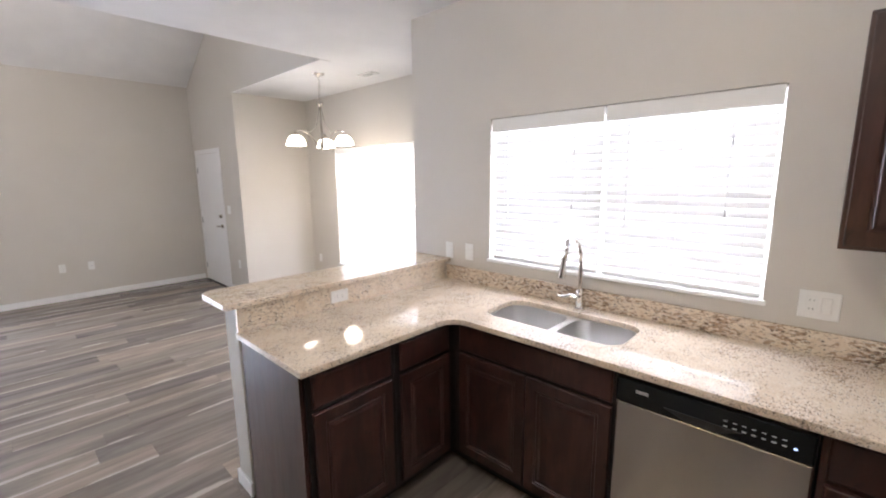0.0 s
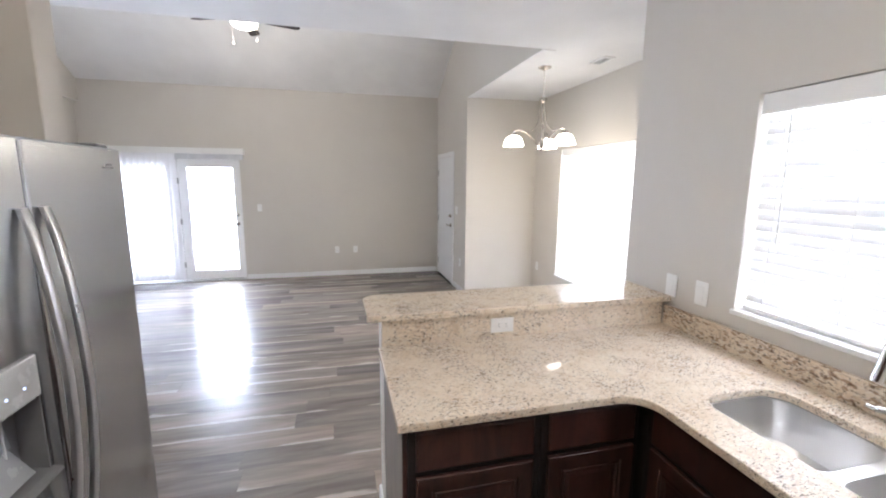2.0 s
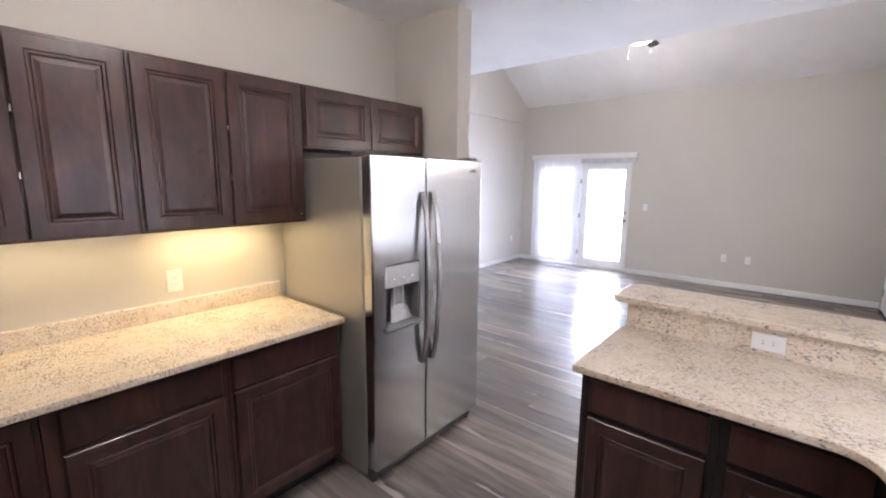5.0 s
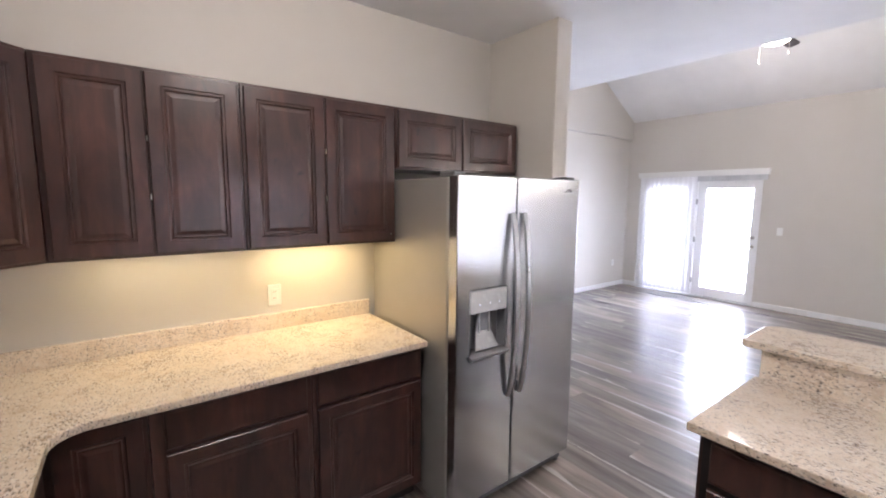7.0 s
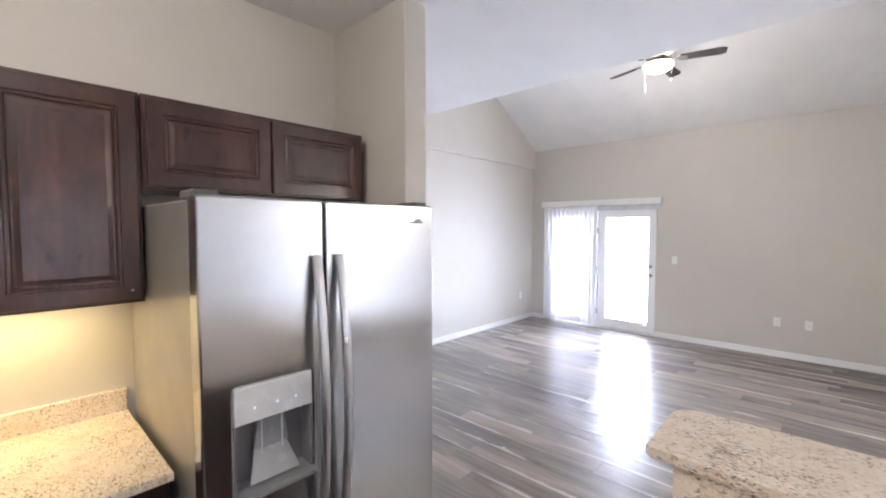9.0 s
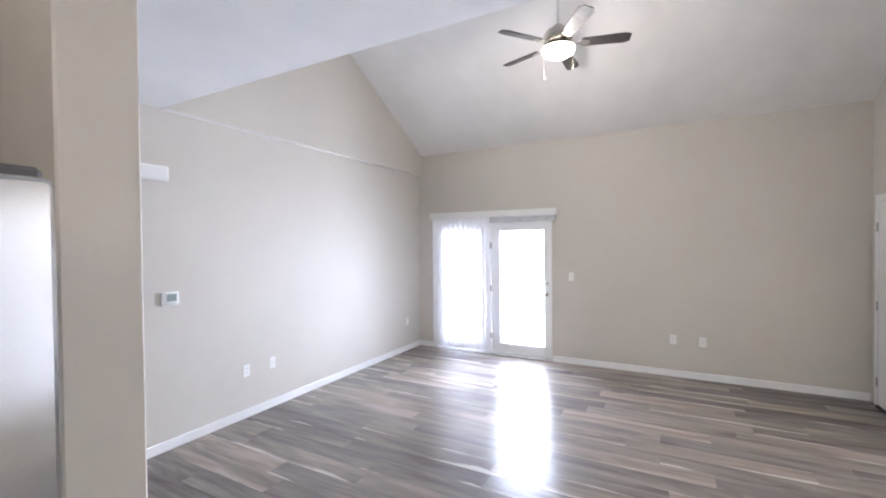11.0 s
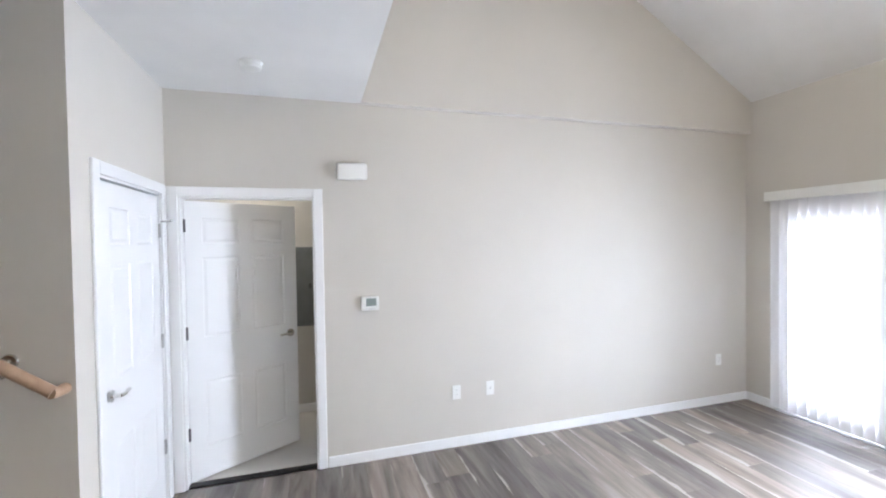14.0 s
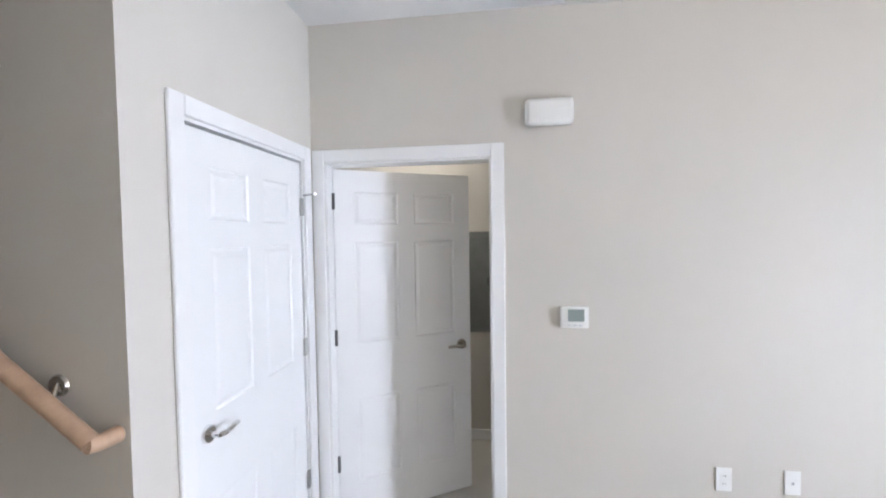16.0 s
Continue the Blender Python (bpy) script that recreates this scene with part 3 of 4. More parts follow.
# closed closet door
casing("door_frame_2", -3.15, -2.325, 2.045, -1.64, '-x')
o = thing("door_2", (-1.64, -3.13, 0.01), "closed white six-panel closet door with lever handle", "door", kind="structure")
jamb(o, -3.15, -2.325, 2.045, -1.64, -1.52, 'y')
M = Matrix.Translation((-1.632, -2.345, 0.012)) @ Matrix.Rotation(radians(-90), 4, 'Z')
leaf = part("leaf", turn(door_slab(0.785, 2.01, 0.035), M), DOORP, o)
lever((-1.632, -2.405, 0.97), (-1, 0, 0), (0, -1, 0), leaf, CHROME, 0.105)
hinges(o, [(-1.640, -3.130, z) for z in (0.38, 1.08, 1.80)], (0, 1, 0), DKNICKEL)
bm = tube([Vector((-1.645, -3.14, 1.86)), Vector((-1.70, -3.13, 1.865)), Vector((-1.715, -3.115, 1.865))], 0.005, 8)
cyl((-1.712, -3.118, 1.865), (-1.722, -3.108, 1.865), 0.010, 0.009, 12, bm)
part("door_stop", bm, DKNICKEL, o, "hinge-pin door stop", True)

# entry door
casing("door_frame_3", -6.735, -5.825, 2.03, Y_RIGHT, '-y')
o = thing("door_3", (-6.7, Y_RIGHT, 0.01), "closed white flush entry door with deadbolt and lever", "door", kind="structure")
leaf = part("leaf", box(-6.73, -5.83, Y_RIGHT - 0.008, Y_RIGHT + 0.03, 0.02, 2.025, 0.002), DOORP, o)
lever((-5.90, Y_RIGHT - 0.008, 0.95), (0, -1, 0), (-1, 0, 0), leaf, NICKEL)
bm = cyl((-5.90, Y_RIGHT - 0.008, 1.10), (-5.90, Y_RIGHT - 0.03, 1.10), 0.030, 0.026, 20)
box(-5.904, -5.896, Y_RIGHT - 0.05, Y_RIGHT - 0.03, 1.085, 1.115, bm=bm)
part("deadbolt", bm, NICKEL, leaf, "", True)
part("door_sweep", box(-6.735, -5.825, Y_RIGHT - 0.03, Y_RIGHT + 0.02, 0.0, 0.022, 0.003), TOEK, o, "dark threshold")
hinges(o, [(-6.735, Y_RIGHT - 0.018, z) for z in (0.25, 1.0, 1.78)], (1, 0, 0), DKNICKEL)

# patio door: fixed panel and hinged leaf
o = thing("door_4", (X_FAR, -2.0, 0.0), "white patio door with full glass beside a fixed panel", "patio door", kind="structure")
xo0, xo1 = X_FAR - 0.12, X_FAR + 0.012
for y0, y1, z0, z1 in ((-2.95, -2.905, 0.0, 2.07), (-1.135, -1.09, 0.0, 2.07), (-2.905, -1.135, 2.02, 2.07), (-2.035, -1.995, 0.03, 2.02)):
    part("door_frame", box(xo0, xo1, y0, y1, z0, z1, 0.004), TRIM, o)
part("sill", box(xo0 - 0.02, X_FAR + 0.03, -2.94, -1.10, 0.0, 0.028, 0.006), LTGREY, o, "pale aluminium sill")


def glazed_leaf(nm, y0, y1, g0, g1, gz0, gz1, x0, x1):
    bm = bmesh.new()
    box(x0, x1, y0, g0, 0.03, 2.018, 0.003, bm)
    box(x0, x1, g1, y1, 0.03, 2.018, 0.003, bm)
    box(x0, x1, g0, g1, 0.03, gz0, 0.003, bm)
    box(x0, x1, g0, g1, gz1, 2.018, 0.003, bm)
    lf = part(nm, bm, TRIM, o)
    e = 0.022
    bm = bmesh.new()
    for a in ((g0 - e, g0, gz0 - e, gz1 + e), (g1, g1 + e, gz0 - e, gz1 + e), (g0, g1, gz0 - e, gz0), (g0, g1, gz1, gz1 + e)):
        box(x1, x1 + 0.010, *a, 0.003, bm)
    part("glazing_bead", bm, TRIM, lf)
    p = part("pane", box(x0 + 0.015, x0 + 0.021, g0, g1, gz0, gz1), GLASS, lf)
    p.visible_shadow = False
    return lf


lf = glazed_leaf("fixed_panel", -2.903, -2.037, -2.78, -2.16, 0.18, 1.83, X_FAR - 0.075, X_FAR - 0.03)
lf = glazed_leaf("leaf", -1.993, -1.137, -1.86, -1.205, 0.18, 1.83, X_FAR - 0.06, X_FAR - 0.015)
lever((X_FAR - 0.015, -1.17, 0.93), (1, 0, 0), (0, -1, 0), lf, NICKEL)
part("deadbolt", cyl((X_FAR - 0.015, -1.17, 1.07), (X_FAR + 0.01, -1.17, 1.07), 0.028, 0.024, 20), NICKEL, lf, "", True)
hinges(o, [(X_FAR + 0.012, -1.997, z) for z in (0.28, 0.98, 1.62)], (0, 1, 0), DKNICKEL)

# vertical blind on the patio door
vb = thing("vertical_blind", (X_FAR + 0.06, -2.45, 0.03), "white vertical blind drawn half open over a patio door", "blind")
bm = bmesh.new()
box(X_FAR + 0.098, X_FAR + 0.108, -2.99, -1.006, 2.035, 2.127, 0.003, bm)
box(X_FAR + 0.0, X_FAR + 0.098, -2.99, -2.98, 2.035, 2.127, 0.002, bm)
box(X_FAR + 0.0, X_FAR + 0.098, -1.016, -1.006, 2.035, 2.127, 0.002, bm)
box(X_FAR + 0.0, X_FAR + 0.098, -2.98, -1.016, 2.119, 2.127, 0.002, bm)
part("valance", bm, PLASTIC, vb)
part("headrail", box(X_FAR + 0.013, X_FAR + 0.04, -2.97, -1.03, 1.955, 2.048, 0.004), LTGREY, vb, "pale grey aluminium headrail")
random.seed(4)
for i in range(12):
    y = -2.925 + i * 0.081
    a = radians(83 + random.uniform(-3, 3))
    bm = bmesh.new()
    rows = []
    for zz in (0.045, 0.7, 1.4, 2.06):
        row = []
        for k in range(7):
            u = (k / 6 - 0.5) * 0.089
            d = 0.007 * math.cos(u / 0.0445 * math.pi / 2)
            row.append(bm.verts.new((X_FAR + 0.058 + u * math.cos(a) + d * math.sin(a), y + u * math.sin(a) - d * math.cos(a), zz)))
        rows.append(row)
    for r0, r1 in zip(rows, rows[1:]):
        for k in range(6):
            bm.faces.new((r0[k], r0[k + 1], r1[k + 1], r1[k]))
    part("vane", bm, VANE, vb, "", True)


def window_unit(name, x0, x1, z0, z1, y, label, mull, blinds):
    """A window in a wall that faces -y: frame, mullion, meeting rails, panes, sill; then its blinds."""
    o = thing(name, ((x0 + x1) / 2, y + 0.1, z0), label, "window", kind="structure")
    d0, d1 = y + 0.095, y + 0.15
    f = 0.04
    for p in ((x0, x0 + f, z0, z1), (x1 - f, x1, z0, z1), (x0 + f, x1 - f, z0, z0 + f), (x0 + f, x1 - f, z1 - f, z1), (mull - 0.045, mull + 0.045, z0 + f, z1 - f)):
        part("window_frame", box(p[0], p[1], d0, d1, p[2], p[3], 0.003), TRIM, o)
    zm = (z0 + z1) / 2
    for a, b in ((x0 + f, mull - 0.045), (mull + 0.045, x1 - f)):
        part("meeting_rail", box(a, b, d0 + 0.005, d1 - 0.01, zm - 0.025, zm + 0.025, 0.003), TRIM, o)
        for lo, hi in ((z0 + f, zm - 0.025), (zm + 0.025, z1 - f)):
            p = part("pane", box(a, b, d0 + 0.025, d0 + 0.031, lo, hi), GLASS, o)
            p.visible_shadow = False
    part("window_sill", box(x0 - 0.012, x1 + 0.012, y - 0.014, y + 0.094, z0 - 0.018, z0 + 0.004, 0.004), TRIM, o)
    random.seed(int(abs(x0) * 100))
    for bi, (a, b) in enumerate(blinds):
        vb = thing("venetian_blind", ((a + b) / 2, y + 0.045, z1), "white faux-wood venetian blind lowered with slats nearly closed", "blind", "window blinds")
        part("valance", box(a, b, y + 0.006, y + 0.016, z1 - 0.082, z1 - 0.004, 0.003), PLASTIC, vb)
        part("headrail", box(a + 0.005, b - 0.005, y + 0.02, y + 0.068, z1 - 0.05, z1 - 0.004, 0.002), PLASTIC, vb)
        pitch, h = 0.0435, z1 - z0 - 0.12
        cnt = int(h / pitch)
        sl = bmesh.new()
        for k in range(5):
            u = (k / 4 - 0.5) * 0.050
            for q, xx in enumerate((a + 0.008, b - 0.008)):
                sl.verts.new((xx, u, 0.003 * math.cos(u / 0.025 * math.pi / 2)))
        sl.verts.ensure_lookup_table()
        for k in range(4):
            sl.faces.new([sl.verts[j] for j in (2 * k, 2 * k + 1, 2 * k + 3, 2 * k + 2)])
        r = bmesh.ops.extrude_face_region(sl, geom=sl.faces[:])
        bmesh.ops.translate(sl, verts=[g for g in r["geom"] if isinstance(g, bmesh.types.BMVert)], vec=(0, 0, 0.0025))
        bmesh.ops.translate(sl, verts=sl.verts, vec=(-(a + b) / 2, 0, 0))
        bmesh.ops.recalc_face_normals(sl, faces=sl.faces)
        me = bpy.data.meshes.new("slat")
        sl.to_mesh(me)
        sl.free()
        me.materials.append(SLAT)
        for k in range(cnt + 1):
            s = new("slat", me)
            s.parent = vb
            s.matrix_local = Matrix.Translation((0, 0.0, -0.095 - k * pitch)) @ Matrix.Rotation(radians(71 + random.uniform(-2.5, 2.5)), 4, 'X') @ Matrix.Rotation(radians(random.uniform(-0.12, 0.12)), 4, 'Y')
        part("bottom_rail", box(a + 0.008, b - 0.008, y + 0.025, y + 0.072, z0 + 0.010, z0 + 0.028, 0.003), PLASTIC, vb)
        for fr in (0.12, 0.5, 0.88):
            xx = a + (b - a) * fr
            part("ladder_cord", tube([Vector((xx, y + 0.026, z1 - 0.06)), Vector((xx, y + 0.026, z0 + 0.03))], 0.0012, 5), PLASTIC, vb)
        wand_x = a + 0.12
        part("tilt_wand", tube([Vector((wand_x, y + 0.008, z1 - 0.08)), Vector((wand_x + 0.004, y + 0.010, z1 - 0.08 - min(0.62, h * 0.7)))], 0.004, 6), PLASTIC, vb)
        for cx, drop in ((b - 0.16, 0.12), (b - 0.165, 0.12 + h * 0.40)):
            bm = tube([Vector((cx, y + 0.012, z1 - 0.08)), Vector((cx, y + 0.012, z1 - 0.08 - drop))], 0.0009, 5)
            cyl((cx, y + 0.012, z1 - 0.08 - drop), (cx, y + 0.012, z1 - 0.115 - drop), 0.004, 0.0065, 10, bm)
            part("pull_cord", bm, GREYP, vb, "thin pull cord with a grey tassel")


window_unit("window_1", *SINKWIN[:2], *SINKWIN[2:], Y_SINK, "white vinyl double window above the kitchen sink", -0.145, [(-0.875, -0.150), (-0.140, 0.585)])
window_unit("window_2", *DINWIN[:2], *DINWIN[2:], Y_DIN, "white vinyl double window in the dining alcove", -3.29, [(-4.40, -3.295), (-3.285, -2.18)])

# ---- kitchen ----
CT = 0.914


def front(parent, side, a0, a1, z0, z1, face, rings, nm):
    """A cabinet front on a face; a0 to a1 along the wall."""
    w, h = a1 - a0, z1 - z0
    at = {'-y': (a0, face), '+y': (a1, face), '+x': (face, a0), '-x': (face, a1)}[side]
    return part(nm, panel(w, h, rings, None, facing(side, at[0], at[1], z0)), ESPRESSO, parent)


def cabinet(name, side, a0, a1, depth, face, z0, z1, fronts, label, toe=True, frame_mat=None):
    """A cabinet box whose fronts sit on a face; fronts are (kind, a0, a1, z0, z1)."""
    s = 1 if side[0] == '+' else -1
    back = face - s * depth
    at = ((a0 + a1) / 2, (face + back) / 2) if side[1] == 'y' else ((face + back) / 2, (a0 + a1) / 2)
    o = thing(name, (at[0], at[1], 0.0 if toe else z0), label, "cabinet", "kitchen cabinets")
    lo, hi = sorted((back, face))
    b0 = 0.10 if toe else z0
    f = (lambda p, q, r, t, u, v, bv=0.0: box(p, q, r, t, u, v, bv)) if side[1] == 'y' else (lambda p, q, r, t, u, v, bv=0.0: box(r, t, p, q, u, v, bv))
    part("body", f(a0, a1, lo, hi, b0, z1, 0.002), ESPRESSO, o)
    # thin near-black frame over the wood body, only where frame_mat is given
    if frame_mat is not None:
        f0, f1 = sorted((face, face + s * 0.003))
        part("face_frame", f(a0, a1, f0, f1, b0, z1), frame_mat, o, "near-black face frame")
    if toe:
        t0, t1 = sorted((back, face - s * 0.075))
        part("toe_kick", f(a0, a1, t0, t1, 0.0, 0.0995), TOEK, o, "black recessed toe kick")
    for kind, p, q, u, v in fronts:
        front(o, side, p, q, u, v, face, RAISED if kind == "door" else PLAIN, kind)
    return o


BASE = "dark espresso wood base cabinet with raised-panel door under granite"
PF = -0.689
end_cab = cabinet("base_cabinet", '+x', 0.622, 1.088, 0.571, PF, 0, 0.88, [("drawer", 0.648, 1.060, 0.718, 0.858), ("door", 0.648, 1.060, 0.118, 0.694)], BASE, frame_mat=BLACKWOOD)
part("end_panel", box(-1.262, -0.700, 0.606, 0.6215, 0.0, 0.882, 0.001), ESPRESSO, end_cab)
cabinet("base_cabinet", '+x', 1.09, 1.486, 0.571, PF, 0, 0.88, [("drawer", 1.118, 1.462, 0.718, 0.858), ("door", 1.118, 1.462, 0.118, 0.694)], BASE, frame_mat=BLACKWOOD)
cabinet("corner_cabinet", '-y', -1.26, -0.662, 0.58, 1.508, 0, 0.88, [], "dark espresso blind corner base cabinet", frame_mat=BLACKWOOD)
cabinet("sink_cabinet", '-y', -0.66, 0.214, 0.57, 1.509, 0, 0.68, [("false_front", -0.625, 0.200, 0.725, 0.866), ("door", -0.625, -0.216, 0.115, 0.705), ("door", -0.206, 0.200, 0.115, 0.705)], "dark espresso sink base cabinet with two raised-panel doors", frame_mat=BLACKWOOD)
sc = bpy.data.objects["sink_cabinet"]
part("face_rail", box(-0.66, 0.214, 1.506, 1.529, 0.68, 0.88), BLACKWOOD, sc)
cabinet("base_cabinet", '-y', 0.832, 1.06, 0.57, 1.509, 0, 0.88, [("drawer", 0.85, 1.04, 0.725, 0.866), ("door", 0.85, 1.04, 0.115, 0.705)], BASE)
cabinet("base_cabinet", '-x', -0.60, 1.45, 0.56, 1.08, 0, 0.88, [], "dark espresso base cabinet along the kitchen end wall")
cabinet("corner_cabinet", '+y', 0.80, 1.64, 0.60, -0.62, 0, 0.88, [("door", 0.815, 1.06, 0.115, 0.866)], "dark espresso corner base cabinet with raised-panel door")
cabinet("base_cabinet", '+y', 0.205, 0.798, 0.60, -0.62, 0, 0.88, [("drawer", 0.228, 0.752, 0.715, 0.862), ("door", 0.228, 0.752, 0.115, 0.695)], BASE)
cabinet("base_cabinet", '+y', -0.384, 0.203, 0.60, -0.62, 0, 0.88, [("drawer", -0.372, 0.182, 0.715, 0.862), ("door", -0.372, 0.182, 0.115, 0.695)], BASE)

UPPER = "dark espresso wood wall cabinet with two raised-panel doors"
cabinet("wall_cabinet", '+y', 0.385, 1.052, 0.322, -0.907, 1.40, 2.14, [("door", 0.733, 1.035, 1.412, 2.125), ("door", 0.397, 0.725, 1.412, 2.125)], UPPER, False)
cabinet("wall_cabinet", '+y', -0.395, 0.383, 0.322, -0.907, 1.40, 2.14, [("door", 0.010, 0.371, 1.412, 2.125), ("door", -0.383, 0.001, 1.412, 2.125)], UPPER, False)
cabinet("fridge_top_cabinet", '+y', -1.350, -0.400, 0.322, -0.907, 1.805, 2.14, [("door", -0.861, -0.412, 1.815, 2.125), ("door", -1.335, -0.870, 1.815, 2.125)], "dark espresso wall cabinet above a steel refrigerator", False)
cabinet("wall_cabinet", '-y', 0.80, 1.64, 0.325, 1.772, 1.397, 2.13, [("door", 0.812, 1.20, 1.409, 2.118), ("door", 1.208, 1.62, 1.409, 2.118)], UPPER, False)
for cab, hx in zip([q for q in bpy.data.objects if q.name.startswith("wall_cabinet")][:2], (0.729, 0.0055)):
    for hz in (1.64, 1.87):
        part("hinge", box(hx - 0.0035, hx + 0.0035, -0.907, -0.8875, hz - 0.012, hz + 0.012, 0.001), NICKEL, cab)
part("door_bumper", cyl((-0.3565, -0.889, 1.447), (-0.3565, -0.885, 1.447), 0.006, 0.005, 12), CHROME, cab, "", True)
# diagonal corner wall cabinet
o = thing("corner_wall_cabinet", (1.35, -0.95, 1.40), "dark espresso diagonal corner wall cabinet with one door", "cabinet", "kitchen cabinets")
part("body", slab([(1.054, Y_CAB + 0.003), (1.645, Y_CAB + 0.003), (1.645, -0.645), (1.316, -0.645), (1.054, -0.907)], 1.40, 2.14), ESPRESSO, o)
part("door", panel(0.345, 0.713, RAISED, None, Matrix.Translation((1.309, -0.652, 1.412)) @ Matrix.Rotation(radians(225), 4, 'Z')), ESPRESSO, o)

# under-cabinet lamps: the weak second one is added to brighten the wall there
STRIP = glowing("warm_lamp_strip", (1.0, 0.78, 0.42), 3.0)
for cx, watts in ((0.0, 1.2), (0.72, 0.18)):
    o = thing("under_cabinet_lamp", (cx, -1.02, 1.385), "slim white under-cabinet lamp switched on; the weak one is added fill", "lamp", "under-cabinet lamps")
    part("housing", box(cx - 0.28, cx + 0.28, -1.12, -1.02, 1.389, 1.3995, 0.002), PLASTIC, o)
    part("diffuser", box(cx - 0.26, cx + 0.26, -1.11, -1.03, 1.3865, 1.389, 0.0005), STRIP, o, "glowing warm diffuser")
    area_lamp("under_cabinet_glow", look((cx, -1.07, 1.3855), (cx, -1.07, 0.9), 0), 0.5, 0.08, watts, (1.0, 0.72, 0.30))

# countertops
random.seed(2)
SINK1 = rounded(-0.575, -0.205, 1.62, 1.96, 0.075)
SINK2 = rounded(-0.170, 0.165, 1.62, 1.96, 0.075)
hole = arc(0.165 - 0.09, 1.96 - 0.09, 0.09, 0, 90, 6) + arc(-0.575 + 0.09, 1.96 - 0.09, 0.09, 90, 180, 6) + arc(-0.575 + 0.09, 1.62 + 0.09, 0.09, 180, 270, 6) + arc(0.165 - 0.09, 1.62 + 0.09, 0.09, 270, 360, 6)
out = [(-1.265, 0.585), (-0.64, 0.585)] + [(x, y) for x, y in arc(-0.54, 1.355, 0.10, 180, 90, 8)] + [(1.03, 1.455), (X_EAST, 1.455), (X_EAST, Y_SINK), (-1.265, Y_SINK)]
top1 = thing("countertop", (-0.2, 1.6, 0.884), "polished beige speckled granite worktop with undermount sink cutout", "countertop")
part("slab", slab(out, 0.884, CT, [hole], 0.004), GRANITE, top1)
out = [(-0.385, Y_CAB), (X_EAST, Y_CAB), (X_EAST, 1.453), (1.045, 1.453), (1.045, -0.465)] + arc(0.945, -0.465, 0.10, 0, -90, 8) + [(-0.385, -0.565)]
top2 = thing("countertop", (0.6, -0.9, 0.884), "polished beige speckled granite worktop beside the refrigerator", "countertop")
part("slab", slab(out, 0.884, CT, [], 0.004), GRANITE, top2)
bar = [(-1.236, 0.553)] + [(-1.236, Y_SINK), (-1.590, Y_SINK), (-1.590, 0.63)] + arc(-1.51, 0.61, 0.08, 180, 260, 6) + [(-1.25, 0.535)]
tagged(part("bar_top", slab(bar, 1.037, 1.067, [], 0.004), GRANITE), "raised polished granite breakfast bar on half wall", "countertop")
part("backsplash", box(-1.265, X_EAST, 2.080, Y_SINK, CT, 1.015, 0.002), GRANITE_EDGE, top1, "brown-flecked granite backsplash strip")
part("riser", box(-1.290, -1.268, 0.60, Y_SINK - 0.021, CT - 0.03, 1.036, 0.002), GRANITE, top1, "granite strip below the raised bar")
part("backsplash", box(-0.385, X_EAST, Y_CAB, Y_CAB + 0.02, CT, 1.005, 0.002), GRANITE, top2, "granite backsplash strip")

# sink: two bowls under the cutout
o = thing("sink", (-0.2, 1.79, 0.70), "double-bowl stainless steel undermount sink", "sink")
for x0, x1 in ((-0.568, -0.208), (-0.168, 0.158)):
    bm = bmesh.new()
    loops = []
    for ins, z, r in ((0.0, 0.884, 0.085), (0.004, 0.82, 0.08), (0.012, 0.735, 0.07), (0.035, 0.708, 0.05), (0.09, 0.702, 0.03)):
        loops.append([bm.verts.new((x, y, z)) for x, y in rounded(x0 + ins, x1 - ins, 1.622 + ins, 1.958 - ins, r)])
    for a, b in zip(loops, loops[1:]):
        for k in range(len(a)):
            bm.faces.new((a[k], a[(k + 1) % len(a)], b[(k + 1) % len(a)], b[k]))
    bm.faces.new(loops[-1])
    part("bowl", bm, SINKST, o, "", True)
    cx = (x0 + x1) / 2
    part("drain", lathe([(0.0, 0.002), (0.02, 0.002), (0.03, 0.004), (0.045, 0.005), (0.048, 0.0)], (cx, 1.80, 0.702)), CHROME, o, "chrome drain", True)
bm = slab(rounded(-0.60, 0.19, 1.595, 1.985, 0.08), 0.876, 0.883, [rounded(-0.568, -0.208, 1.622, 1.958, 0.085), rounded(-0.168, 0.158, 1.622, 1.958, 0.085)])
part("rim", bm, SINKST, o)

# faucet
fx, fy = -0.205, 2.030
o = thing("faucet", (fx, fy, CT), "polished chrome pull-down kitchen faucet", "faucet")
part("base", lathe([(0.0, 0.0), (0.030, 0.0), (0.030, 0.006), (0.024, 0.012), (0.021, 0.075), (0.018, 0.10), (0.013, 0.115)], (fx, fy, CT)), CHROME, o, "", True)
pts = [Vector((fx, fy, CT + 0.10)), Vector((fx, fy, CT + 0.26)), Vector((fx, fy - 0.01, CT + 0.32))]
pts += [Vector((fx - 0.02 * math.sin(radians(a)), fy - 0.085 + 0.075 * math.cos(radians(a)), CT + 0.335 + 0.075 * math.sin(radians(a)))) for a in range(15, 166, 15)]
pts += [Vector((fx - 0.015, fy - 0.165, CT + 0.30))]
part("spout", tube(curve_points(pts, 3), 0.0125, 14), CHROME, o, "", True)
part("spray_head", cyl((fx - 0.015, fy - 0.165, CT + 0.31), (fx - 0.02, fy - 0.185, CT + 0.205), 0.015, 0.021, 18), CHROME, o, "", True)
part("handle", tube(curve_points([(fx - 0.015, fy, CT + 0.06), (fx - 0.05, fy - 0.01, CT + 0.066), (fx - 0.09, fy - 0.03, CT + 0.06), (fx - 0.115, fy - 0.045, CT + 0.066)]), [0.015] * 10 + [0.011] * 8 + [0.007] * 7, 12), CHROME, o, "", True)

